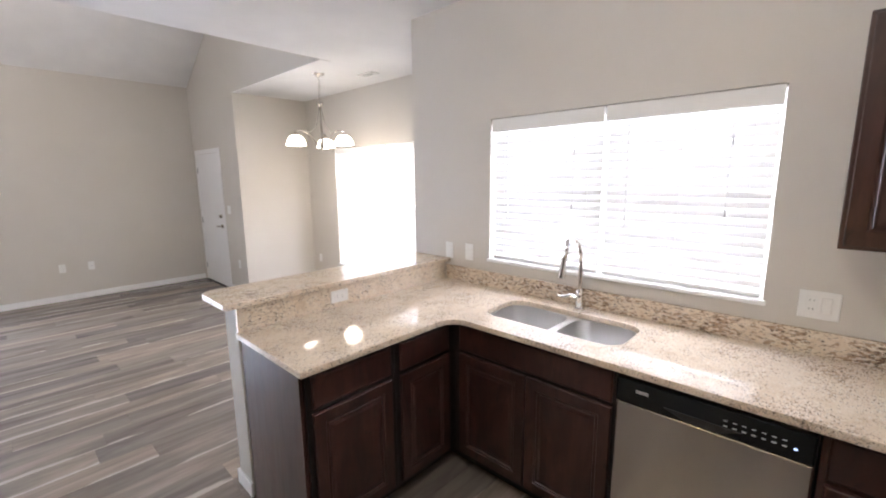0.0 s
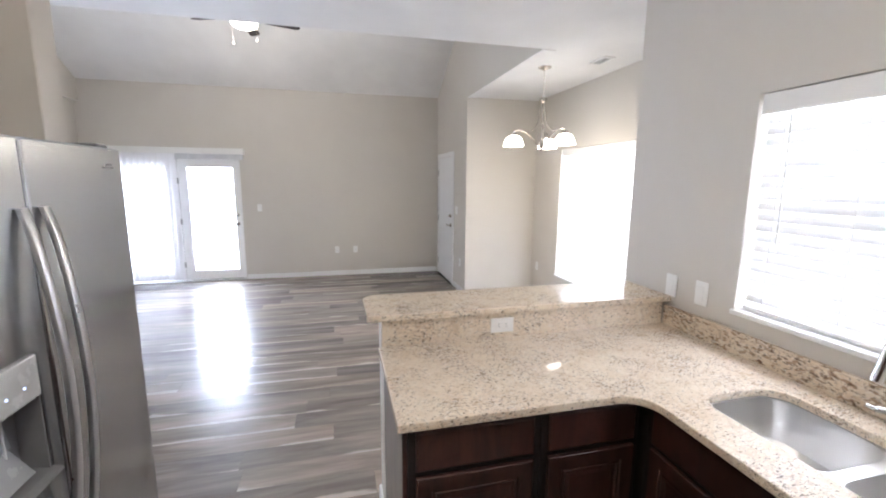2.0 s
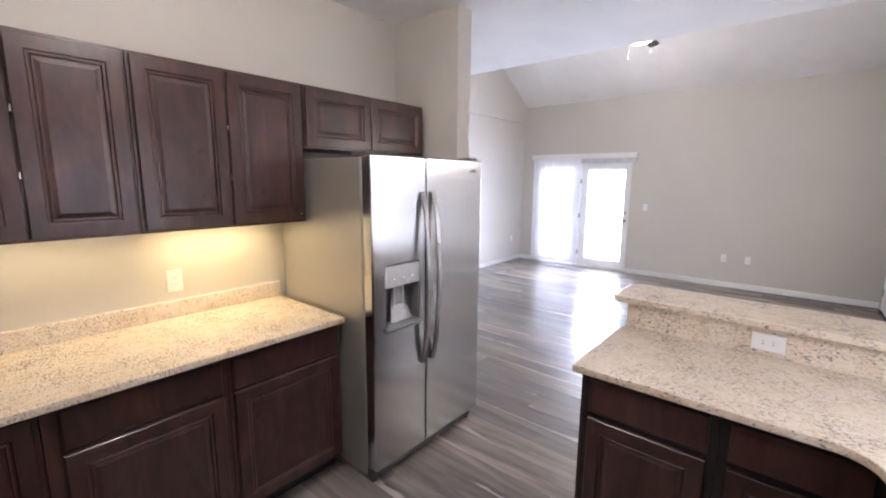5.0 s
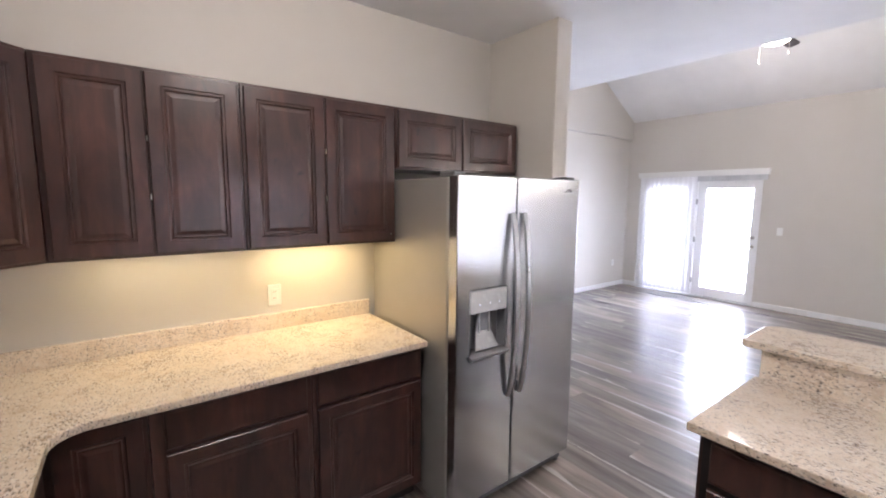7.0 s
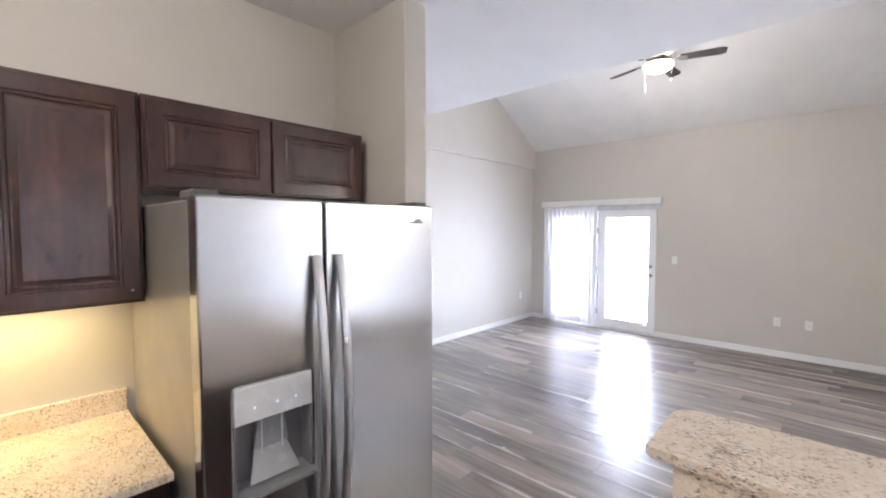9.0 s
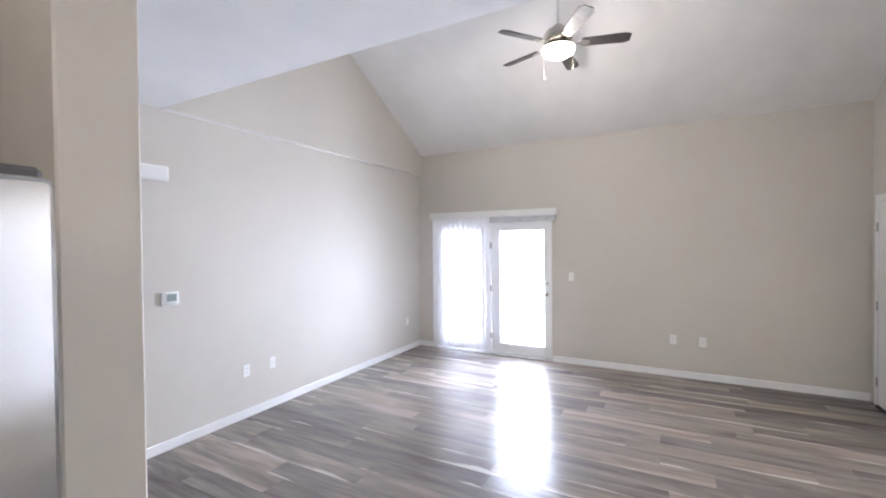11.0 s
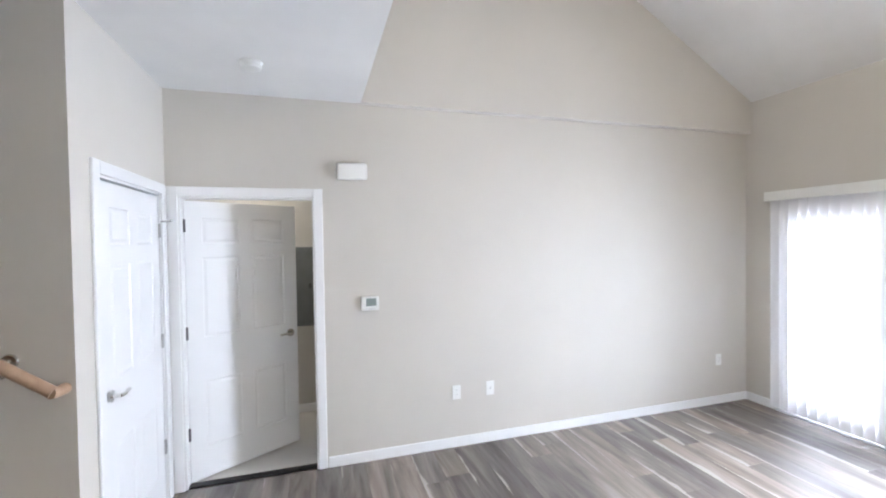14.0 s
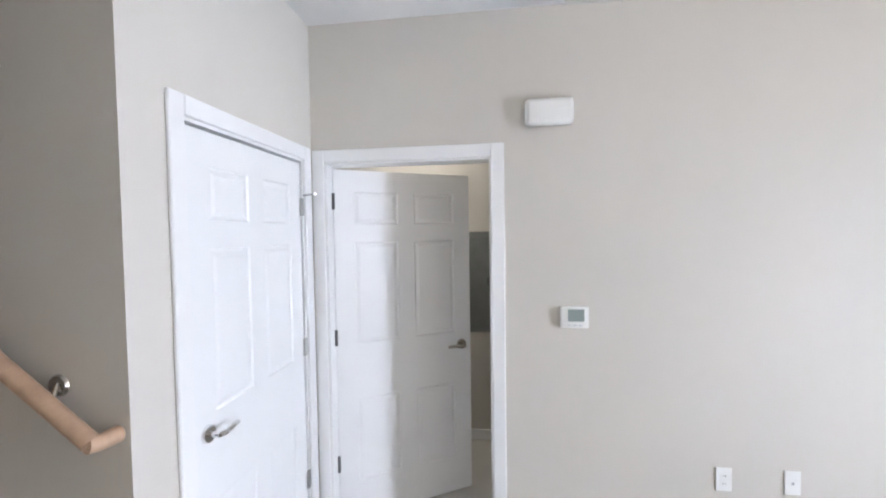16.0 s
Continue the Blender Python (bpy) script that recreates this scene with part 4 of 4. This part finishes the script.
# dishwasher
o = thing("dishwasher", (0.523, 1.6, 0.0), "stainless steel dishwasher with black control panel under counter", "dishwasher")
part("tub", box(0.222, 0.826, 1.50, 2.06, 0.10, 0.876), TOEK, o)
part("kickplate", box(0.225, 0.823, 1.53, 1.56, 0.0, 0.10), TOEK, o)
part("door", box(0.226, 0.822, 1.470, 1.500, 0.11, 0.765, 0.006, None, 2), DWSTEEL, o)
bm = box(0.226, 0.822, 1.462, 1.500, 0.768, 0.868, 0.006, None, 2)
cp = part("control_panel", bm, BLACKP, o, "black glossy control panel")
bm = slab([(0.40 + 0.24 * t / 12, 0.0 - 0.030 * math.sin(math.pi * t / 12)) for t in range(13)], 0, 0.006)
turn(bm, Matrix.Translation((0, 1.4615, 0.803)) @ Matrix.Rotation(radians(90), 4, 'X'))
part("handle_pocket", bm, SLOT, cp, "curved pocket handle")
part("emblem", box(0.30, 0.345, 1.4605, 1.463, 0.822, 0.834, 0.0), GREYP, cp)
for i in range(7):
    part("button", box(0.585 + i * 0.026, 0.597 + i * 0.026, 1.4605, 1.463, 0.806, 0.810), PRINT, cp)
    part("print_mark", box(0.585 + i * 0.026, 0.596 + i * 0.026, 1.4608, 1.463, 0.826, 0.8285), PRINT, cp)
part("indicator", box(0.770, 0.779, 1.4600, 1.463, 0.806, 0.811), LED, cp, "lit blue indicator")

# refrigerator
o = thing("refrigerator", (-0.853, -0.78, 0.0), "stainless steel side-by-side refrigerator with water dispenser", "refrigerator")
FY = -0.35
part("body", box(-1.300, -0.407, -1.20, -0.432, 0.03, 1.745, 0.006), FSIDE, o, "grey enamelled sides")
part("grille", box(-1.296, -0.411, -0.46, -0.40, 0.015, 0.085, 0.004), DKGREY, o, "grey base grille")
for x in (-1.27, -0.44):
    part("foot", cyl((x, -0.42, 0.0), (x, -0.42, 0.03), 0.022, 0.018, 14), DKGREY, o)
    part("hinge_cover", box(x - 0.035, x + 0.035, -0.50, -0.385, 1.745, 1.772, 0.006), DKGREY, o)


def fridge_door(x0, x1, hole=None):
    own = slab(rounded(x0, x1, 0.09, 1.755, 0.012, 3), 0.0, 0.07, [hole] if hole else [], 0.007)
    m = Matrix(((1, 0, 0, 0), (0, 0, 1, FY - 0.07), (0, 1, 0, 0), (0, 0, 0, 1)))
    turn(own, m)
    return own


DISP = [(x, z) for x, z in rounded(-0.735, -0.485, 0.855, 1.20, 0.012, 3)]
fd = part("freezer_door", fridge_door(-0.786, -0.401, DISP), STEEL, o)
rd = part("fridge_door", fridge_door(-1.306, -0.795), STEEL, o)
dp = part("dispenser", box(-0.734, -0.486, FY - 0.068, FY - 0.064, 0.857, 1.198), NICHE, fd, "recessed grey water and ice dispenser")
for x in (-0.731, -0.489):
    part("niche_side", box(x - 0.003, x + 0.003, FY - 0.064, FY - 0.003, 0.857, 1.085), NICHE, fd)
part("control_face", box(-0.733, -0.487, FY - 0.05, FY + 0.003, 1.085, 1.197, 0.004, None, 2), LTGREY, fd, "pale control face with blue lights")
for x in (-0.545, -0.615, -0.675):
    part("indicator", cyl((x, FY + 0.002, 1.128), (x, FY + 0.0045, 1.128), 0.0035, None, 10), LED, fd)
# tray that juts out below the niche
bm = bmesh.new()
prof = ((-0.064, 0.857), (-0.064, 0.880), (0.004, 0.872), (0.022, 0.868), (0.024, 0.860), (0.0, 0.842), (-0.004, 0.857))
for x0, x1 in ((-0.738, -0.482),):
    ends = [[bm.verts.new((x, FY + d, z)) for d, z in prof] for x in (x0, x1)]
    for k in range(len(prof)):
        bm.faces.new((ends[0][k], ends[0][(k + 1) % len(prof)], ends[1][(k + 1) % len(prof)], ends[1][k]))
    for e in ends:
        bm.faces.new(e)
part("drip_tray", bm, NICHE, fd, "grey tray lip below the niche")


def wedge(x0, x1, x2, x3, y0, y1, z0, z1, t):
    """A tilted plate: wide z0 edge x0 to x1 at depth y0, narrow z1 edge x2 to x3 at depth y1."""
    own = bmesh.new()
    own.faces.new([own.verts.new(c) for c in ((x0, y0, z0), (x1, y0, z0), (x3, y1, z1), (x2, y1, z1))])
    g = bmesh.ops.extrude_face_region(own, geom=own.faces[:])
    bmesh.ops.translate(own, verts=[q for q in g["geom"] if isinstance(q, bmesh.types.BMVert)], vec=(0, t, 0))
    bmesh.ops.bevel(own, geom=own.edges[:], offset=min(0.003, t * 0.3), segments=2, affect='EDGES')
    return own


part("paddle", wedge(-0.695, -0.535, -0.665, -0.56, FY - 0.018, FY - 0.050, 0.885, 0.975, 0.006), PADDLE, fd, "grey plastic dispenser paddle", True)
part("paddle_shield", wedge(-0.672, -0.556, -0.655, -0.575, FY - 0.052, FY - 0.058, 0.975, 1.083, 0.012), PADDLE, fd, "grey plastic paddle shield", True)
for x in (-0.648, -0.582):
    part("paddle_rib", box(x - 0.003, x + 0.003, FY - 0.048, FY - 0.038, 0.955, 1.08, 0.001), LTGREY, fd)
for x, d in ((-0.752, fd), (-0.838, rd)):
    arc_o = [(FY + 0.014 + 0.050 * math.sin(math.pi * k / 16) ** 0.7, 0.60 + 0.975 * k / 16) for k in range(17)]
    arc_i = [(FY + 0.001 + 0.048 * max(0.0, math.sin(math.pi * (k / 16))) ** 0.75, 0.602 + 0.971 * k / 16) for k in range(16, -1, -1)]
    bm = slab(arc_o + arc_i, -0.016, 0.016, [], 0.005)
    turn(bm, Matrix(((0, 0, 1, x), (1, 0, 0, 0), (0, 1, 0, 0), (0, 0, 0, 1))))
    part("handle", bm, HANDLE, d, "long bowed steel handle", True)
bm = box(-1.245, -1.175, FY - 0.0005, FY + 0.0015, 1.684, 1.690)
box(-1.235, -1.20, FY - 0.0005, FY + 0.0015, 1.692, 1.700, bm=bm)
part("emblem", bm, DKGREY, rd)

# ---- plates, switches, small wall fittings ----


def plate(name, side, a, z, face, kind, label, w=0.072, h=0.116, category="outlet"):
    """A wall plate on a face, with an outlet's sockets, a rocker switch or a jack."""
    o = thing(name, (a, face, z) if side[1] == 'y' else (face, a, z), label, category)

    def put(nm, p, q, u, v, d0, d1, mat, bv=0.0):
        m = facing(side, *((a, face, z) if side[1] == 'y' else (face, a, z)))
        part(nm, turn(box(p, q, -d1, -d0, u, v, bv), m), mat, o)
    put("cover", -w / 2, w / 2, -h / 2, h / 2, 0.0, 0.006, PLASTIC, 0.0025)
    gang = max(1, round(w / 0.072)) if w > h * 0.9 and kind != "outlet_h" else 1
    for g in range(gang):
        c = (g - (gang - 1) / 2) * 0.046
        k = kind if g == 0 or kind != "outlet" else "switch"
        if k == "outlet":
            put("socket_face", c - 0.017, c + 0.017, -0.034, 0.034, 0.006, 0.008, PLASTIC, 0.001)
            for dz in (-0.018, 0.018):
                for dx in (-0.006, 0.006):
                    put("slot", c + dx - 0.001, c + dx + 0.001, dz - 0.004, dz + 0.004, 0.008, 0.0086, SLOT)
        elif k == "outlet_h":
            put("socket_face", -0.034, 0.034, -0.017, 0.017, 0.006, 0.008, PLASTIC, 0.001)
            for dz in (-0.018, 0.018):
                for dx in (-0.006, 0.006):
                    put("slot", dz - 0.004, dz + 0.004, dx - 0.001, dx + 0.001, 0.008, 0.0086, SLOT)
        elif k == "switch":
            put("rocker", c - 0.016, c + 0.016, -0.033, 0.033, 0.006, 0.010, PLASTIC, 0.002)
        elif k == "jack":
            put("jack", c - 0.005, c + 0.005, -0.008, 0.004, 0.006, 0.009, GREYP)
    return o


OUT = "white duplex outlet plate on greige wall"
SWI = "white rocker switch plate on greige wall"
plate("outlet", '+x', 0.382, 0.455, X_FAR, "outlet", OUT)
plate("jack_plate", '+x', 0.692, 0.452, X_FAR, "jack", "white cable jack plate on greige wall")
plate("light_switch", '+x', -0.83, 1.19, X_FAR, "switch", SWI, category="switch")
plate("outlet", '+y', -3.70, 0.452, Y_LEFT, "outlet", OUT)
plate("jack_plate", '+y', -4.00, 0.455, Y_LEFT, "jack", "white cable jack plate on greige wall")
plate("outlet", '+y', -6.52, 0.45, Y_LEFT, "outlet", OUT)
plate("light_switch", '-y', -5.60, 1.21, Y_RIGHT, "switch", SWI, 0.116, 0.116, "switch")
plate("outlet", '-y', -5.39, 0.44, Y_RIGHT, "outlet", OUT)
plate("outlet", '-y', -4.94, 0.44, Y_DIN, "outlet", OUT)
plate("light_switch", '-y', -1.244, 1.123, Y_SINK, "switch", SWI, category="switch")
plate("light_switch", '-y', -1.057, 1.128, Y_SINK, "switch", SWI, category="switch")
plate("outlet", '-y', 0.775, 1.12, Y_SINK, "outlet", "white double-gang plate with outlet and switch", 0.13, 0.116)
plate("outlet", '+y', 0.188, 1.106, Y_CAB, "outlet", OUT)
plate("outlet", '+x', 1.172, 0.972, -1.268, "outlet_h", "white sideways outlet on granite backsplash", 0.116, 0.072)

o = thing("door_chime", (-2.885, Y_LEFT, 2.24), "white rounded door chime box on greige wall", "chime")
part("cover", box(-3.0, -2.77, Y_LEFT, Y_LEFT + 0.055, 2.177, 2.305, 0.022, None, 4), PLASTIC, o, "", True)
o = thing("thermostat", (-3.005, Y_LEFT, 1.23), "white thermostat with grey screen on greige wall", "thermostat")
part("case", box(-3.072, -2.938, Y_LEFT, Y_LEFT + 0.026, 1.178, 1.285, 0.006, None, 2), PLASTIC, o, "", True)
part("screen", box(-3.050, -2.972, Y_LEFT + 0.0262, Y_LEFT + 0.0275, 1.212, 1.272), LCD, o, "grey-green display")
for i in range(3):
    part("button", box(-3.04 + i * 0.026, -3.022 + i * 0.026, Y_LEFT + 0.0262, Y_LEFT + 0.029, 1.188, 1.196, 0.001), LTGREY, o)
o = thing("smoke_detector", (-2.27, -2.67, CEIL_Z), "white round smoke detector on the ceiling", "smoke detector")
part("base", lathe([(0.0, -0.012), (0.068, -0.012), (0.068, 0.0), (0.0, 0.0)], (-2.27, -2.67, CEIL_Z)), PLASTIC, o, "", True)
part("head", lathe([(0.0, -0.042), (0.040, -0.042), (0.056, -0.034), (0.060, -0.012), (0.0, -0.012)], (-2.27, -2.67, CEIL_Z)), PLASTIC, o, "", True)
VX, VY = -3.12, 2.85
o = thing("ceiling_vent", (VX, VY, CEIL_Z), "white louvred supply vent in the dining ceiling", "vent")
part("vent_frame", slab([(VX - 0.12, VY - 0.06), (VX + 0.12, VY - 0.06), (VX + 0.12, VY + 0.06), (VX - 0.12, VY + 0.06)], CEIL_Z - 0.012, CEIL_Z, [[(VX - 0.10, VY - 0.042), (VX + 0.10, VY - 0.042), (VX + 0.10, VY + 0.042), (VX - 0.10, VY + 0.042)]]), PLASTIC, o)
for i in range(5):
    bm = box(VX - 0.10, VX + 0.10, -0.009, 0.009, -0.001, 0.001)
    part("louvre", turn(bm, Matrix.Translation((0, VY - 0.034 + i * 0.017, CEIL_Z - 0.006)) @ Matrix.Rotation(radians(30), 4, 'X')), PLASTIC, o)
# no opening here: a flat dark sheet stands in for the vent's shaded inside
part("duct_shade", box(VX - 0.10, VX + 0.10, VY - 0.042, VY + 0.042, CEIL_Z - 0.001, CEIL_Z - 0.0005), DKGREY, o, "flat dark sheet for the shade behind the louvres")
o = thing("breaker_panel", (-2.42, -4.42, 0.88), "grey metal electrical breaker panel on the wall", "electrical panel")
part("cover", box(-2.60, -2.22, -4.42, -4.405, 0.87, 1.665, 0.003), PANELGREY, o)
part("door", box(-2.575, -2.245, -4.405, -4.397, 0.92, 1.615, 0.003), PANELGREY, o)
part("latch", box(-2.56, -2.535, -4.397, -4.388, 1.25, 1.30, 0.003), DKGREY, o, "dark latch")

# unseen lamp added to brighten the small room behind the door
o = thing("room_fill_lamp", (-1.9, -3.9, 2.5), "white flush ceiling lamp assumed out of view, lit", "lamp")
part("base", lathe([(0.0, -0.02), (0.13, -0.02), (0.13, 0.0), (0.0, 0.0)], (-1.9, -3.9, 2.5)), PLASTIC, o, "", True)
part("bowl", lathe([(0.125, -0.02), (0.11, -0.055), (0.06, -0.08), (0.0, -0.085)], (-1.9, -3.9, 2.5)), BULB, o, "glowing frosted bowl", True)
point_lamp("room_fill_bulb", (-2.0, -3.95, 2.3), 2.5, (1.0, 0.93, 0.84), 0.08)

# stairs and handrail
o = thing("staircase", (-1.2, -1.73, 0.0), "carpeted beige stairs rising along the wall", "stairs", kind="structure")
for i in range(11):
    x = -1.60 + i * 0.25
    bm = box(x, x + 0.29, -2.078, Y_CAB - 0.126, max(0.0, i * 0.18 - 0.05), (i + 1) * 0.18, 0.012, None, 2)
    part("step", bm, CARPET, o)
bm = bmesh.new()
v = [bm.verts.new((x, y, z)) for y in (-2.098, -2.079) for x, z in ((-1.62, 0.0), (-1.62, 0.35), (1.2, 0.35 + 2.82 * 0.72), (1.2, 0.0))]
for f in ((0, 1, 2, 3), (4, 5, 6, 7), (0, 1, 5, 4), (1, 2, 6, 5), (2, 3, 7, 6), (3, 0, 4, 7)):
    bm.faces.new([v[i] for i in f])
part("skirt_board", bm, SKIRT, o, "tan painted skirt board")
o = thing("handrail", (-1.3, -2.04, 1.3), "light oak handrail on metal brackets along the stairs", "handrail")
p0, p1 = Vector((-1.595, -2.030, 1.123)), Vector((0.9, -2.030, 1.123 + 2.495 * 0.73))
part("rail", tube([p0, p0.lerp(p1, 0.3), p0.lerp(p1, 0.6), p1], 0.024, 18), OAK, o, "", True)
part("return_end", tube([p0 + Vector((0.004, 0.010, 0.0)), p0 + Vector((-0.006, -0.02, -0.004)), p0 + Vector((-0.008, -0.069, -0.006))], 0.023, 18), OAK, o, "", True)
for x in (-1.42, -0.6, 0.3):
    z = 1.118 + (x + 1.595) * 0.72
    bm = cyl((x, -2.10, z + 0.0), (x, -2.092, z + 0.0), 0.032, 0.028, 20)
    tube(curve_points([(x, -2.095, z + 0.008), (x - 0.004, -2.075, z - 0.030), (x - 0.006, -2.045, z - 0.048), (x - 0.004, -2.032, z - 0.020)]), 0.007, 10, bm)
    part("bracket", bm, NICKEL, o, "nickel wall bracket", True)

# ---- dining chandelier ----
CX, CY = -3.485, 2.455
o = thing("chandelier", (CX, CY, CEIL_Z), "brushed nickel three-arm chandelier with white glass shades, lit", "chandelier")
part("canopy", lathe([(0.0, -0.035), (0.012, -0.035), (0.03, -0.022), (0.062, -0.010), (0.066, 0.0), (0.0, 0.0)], (CX, CY, CEIL_Z)), NICKEL, o, "", True)
bm = bmesh.new()
for i in range(9):
    z = CEIL_Z - 0.045 - i * 0.027
    c = [Vector((CX + 0.009 * math.cos(a), CY, z + 0.018 * math.sin(a))) for a in [k * math.pi / 5 for k in range(11)]]
    l = tube(c, 0.0022, 6)
    turn(l, Matrix.Translation((CX, CY, 0)) @ Matrix.Rotation(radians(90 * (i % 2)), 4, 'Z') @ Matrix.Translation((-CX, -CY, 0)))
    join(bm, l)
part("chain", bm, NICKEL, o, "", True)
part("column", lathe([(0.0, 2.482), (0.012, 2.482), (0.034, 2.472), (0.036, 2.446), (0.024, 2.436), (0.012, 2.42), (0.009, 2.38), (0.009, 2.06), (0.020, 2.04), (0.030, 2.01), (0.022, 1.985), (0.010, 1.975), (0.006, 1.96), (0.0, 1.955)], (CX, CY, 0)), NICKEL, o, "", True)
d = Vector((-0.907, 0.418, 0))
rt = Vector((0.418, 0.907, 0))
for a in (-106, 134, 14):
    u = d * math.cos(radians(a)) + rt * math.sin(radians(a))
    c = Vector((CX, CY, 0))
    arm = part("arm", tube(curve_points([c + u * 0.015 + Vector((0, 0, 2.01)), c + u * 0.06 + Vector((0, 0, 2.03)), c + u * 0.13 + Vector((0, 0, 2.11)), c + u * 0.21 + Vector((0, 0, 2.155)), c + u * 0.285 + Vector((0, 0, 2.145)), c + u * 0.29 + Vector((0, 0, 2.115))]), 0.0075, 10), NICKEL, o, "", True)
    part("scroll", tube(curve_points([c + u * 0.012 + Vector((0, 0, 2.43)), c + u * 0.03 + Vector((0, 0, 2.33)), c + u * 0.055 + Vector((0, 0, 2.22)), c + u * 0.12 + Vector((0, 0, 2.15)), c + u * 0.17 + Vector((0, 0, 2.142))]), 0.006, 8), NICKEL, o, "", True)
    s = c + u * 0.29
    part("shade_cap", lathe([(0.0, 2.135), (0.022, 2.135), (0.030, 2.112), (0.028, 2.10)], (s.x, s.y, 0)), NICKEL, arm, "", True)
    part("shade", lathe([(r * 0.9, z) for r, z in ((0.026, 2.105), (0.060, 2.096), (0.090, 2.070), (0.108, 2.028), (0.113, 2.0), (0.108, 2.0), (0.104, 2.026), (0.086, 2.064), (0.056, 2.089), (0.026, 2.098))], (s.x, s.y, 0)), BULB, arm, "glowing white glass bell shade", True)
    point_lamp("chandelier_bulb", (s.x, s.y, 1.985), 6, WARM, 0.05)

# ---- ceiling fan ----
FX, FYY = -4.88, -0.527
o = thing("ceiling_fan", (FX, FYY, 3.4), "ceiling fan with dark blades and lit bowl light", "ceiling fan")
part("canopy", lathe([(0.0, 4.08), (0.03, 4.08), (0.068, 4.14), (0.07, 4.26), (0.0, 4.26)], (FX, FYY, 0)), PLASTIC, o, "white canopy", True)
part("downrod", cyl((FX, FYY, 3.52), (FX, FYY, 4.12), 0.0105), PLASTIC, o, "", True)
part("motor", lathe([(0.0, 3.56), (0.03, 3.56), (0.05, 3.525), (0.105, 3.505), (0.125, 3.47), (0.125, 3.415), (0.10, 3.385), (0.075, 3.375), (0.0, 3.375)], (FX, FYY, 0)), NICKEL, o, "", True)
part("switch_housing", lathe([(0.0, 3.375), (0.072, 3.375), (0.075, 3.358), (0.138, 3.352), (0.138, 3.345), (0.0, 3.345)], (FX, FYY, 0)), NICKEL, o, "", True)
part("bowl", lathe([(0.142, 3.348), (0.146, 3.338), (0.133, 3.306), (0.092, 3.282), (0.046, 3.271), (0.0, 3.268)], (FX, FYY, 0)), BULB, o, "glowing frosted glass bowl", True)
point_lamp("fan_bulb", (FX, FYY, 3.20), 16, (1.0, 0.88, 0.74), 0.12)
vd, vr = Vector((-0.973, -0.232, 0)), Vector((-0.232, 0.973, 0))
for a in (15, 87, 159, 231, 303):
    u = vd * math.cos(radians(a)) + vr * math.sin(radians(a))
    m = Matrix.Translation((FX, FYY, 3.388)) @ Matrix.Rotation(math.atan2(u.y, u.x), 4, 'Z') @ Matrix.Rotation(radians(-13), 4, 'X')
    out = [(0.20, -0.052), (0.56, -0.062), (0.605, -0.040), (0.605, 0.040), (0.56, 0.062), (0.20, 0.052)]
    bl = part("blade", turn(slab(out, -0.004, 0.004, [], 0.0015), m), BLADE, o, "dark walnut blade")
    bm = slab([(0.09, -0.018), (0.17, -0.012), (0.20, -0.04), (0.26, -0.03), (0.27, 0.0), (0.26, 0.03), (0.20, 0.04), (0.17, 0.012), (0.09, 0.018)], -0.010, -0.005, [], 0.001)
    part("bracket", turn(bm, m), NICKEL, bl)
for dx, l in ((-0.125, 0.225), (0.125, 0.165)):
    q = Vector((FX, FYY, 3.345)) + vr * dx + vd * 0.0
    bm = tube([q, q - Vector((0, 0, l))], 0.0016, 6)
    cyl(q - Vector((0, 0, l)), q - Vector((0, 0, l + 0.025)), 0.004, 0.009, 10, bm)
    part("pull_chain", bm, NICKEL, o, "", True)

o.location.z += 0.04

# kitchen ceiling lamp
o = thing("kitchen_ceiling_lamp", (0.30, 0.25, CEIL_Z), "white flush ceiling lamp assumed out of view, lit", "lamp")
part("base", lathe([(0.0, -0.02), (0.17, -0.02), (0.17, 0.0), (0.0, 0.0)], (0.30, 0.25, CEIL_Z)), PLASTIC, o, "", True)
part("bowl", lathe([(0.165, -0.02), (0.15, -0.06), (0.09, -0.095), (0.0, -0.105)], (0.30, 0.25, CEIL_Z)), BULB, o, "glowing frosted bowl", True)
point_lamp("kitchen_bulb", (0.30, 0.25, CEIL_Z - 0.19), 13, (1.0, 0.88, 0.74), 0.10)

# ---- plank floor ----
fl = structure("floor", box(X_FAR - 0.1, X_EAST + 0.1, Y_LEFT - 0.06, Y_DIN + 0.1, -0.06, -0.010), SUBFLOOR, "grey wood-look vinyl plank floor", "floor")
PW, PL, GAP = 0.180, 1.22, 0.0006


def plank_mesh(w, l):
    bm = box(-w / 2, w / 2, -l / 2, l / 2, -0.008, 0.0)
    es = [e for e in bm.edges if all(v.co.z > -0.001 for v in e.verts)]
    bmesh.ops.bevel(bm, geom=es, offset=0.0006, segments=1, affect='EDGES')
    me = bpy.data.meshes.new("plank")
    bm.to_mesh(me)
    bm.free()
    me.materials.append(PLANK)
    return me


random.seed(11)
full = plank_mesh(PW - GAP, PL - GAP)
x = X_FAR
while x < X_EAST - 0.01:
    xc = x + PW / 2
    w = min(PW, X_EAST - x)
    y0 = Y_LEFT - 0.02 if xc < -1.56 else Y_CAB
    y1 = Y_RIGHT if xc < X_DIN else (Y_DIN if xc < X_SINK else Y_SINK)
    y = y0 - random.uniform(0, PL)
    while y < y1:
        a, b = max(y, y0), min(y + PL, y1)
        if b - a > 0.03:
            me = full if (b - a > PL - 1e-4 and w > PW - 1e-4) else plank_mesh(w - GAP, b - a - GAP)
            p = new("plank", me)
            p.location = (x + w / 2, (a + b) / 2, 0.0)
            p.parent = fl
        y += PL
    x += PW
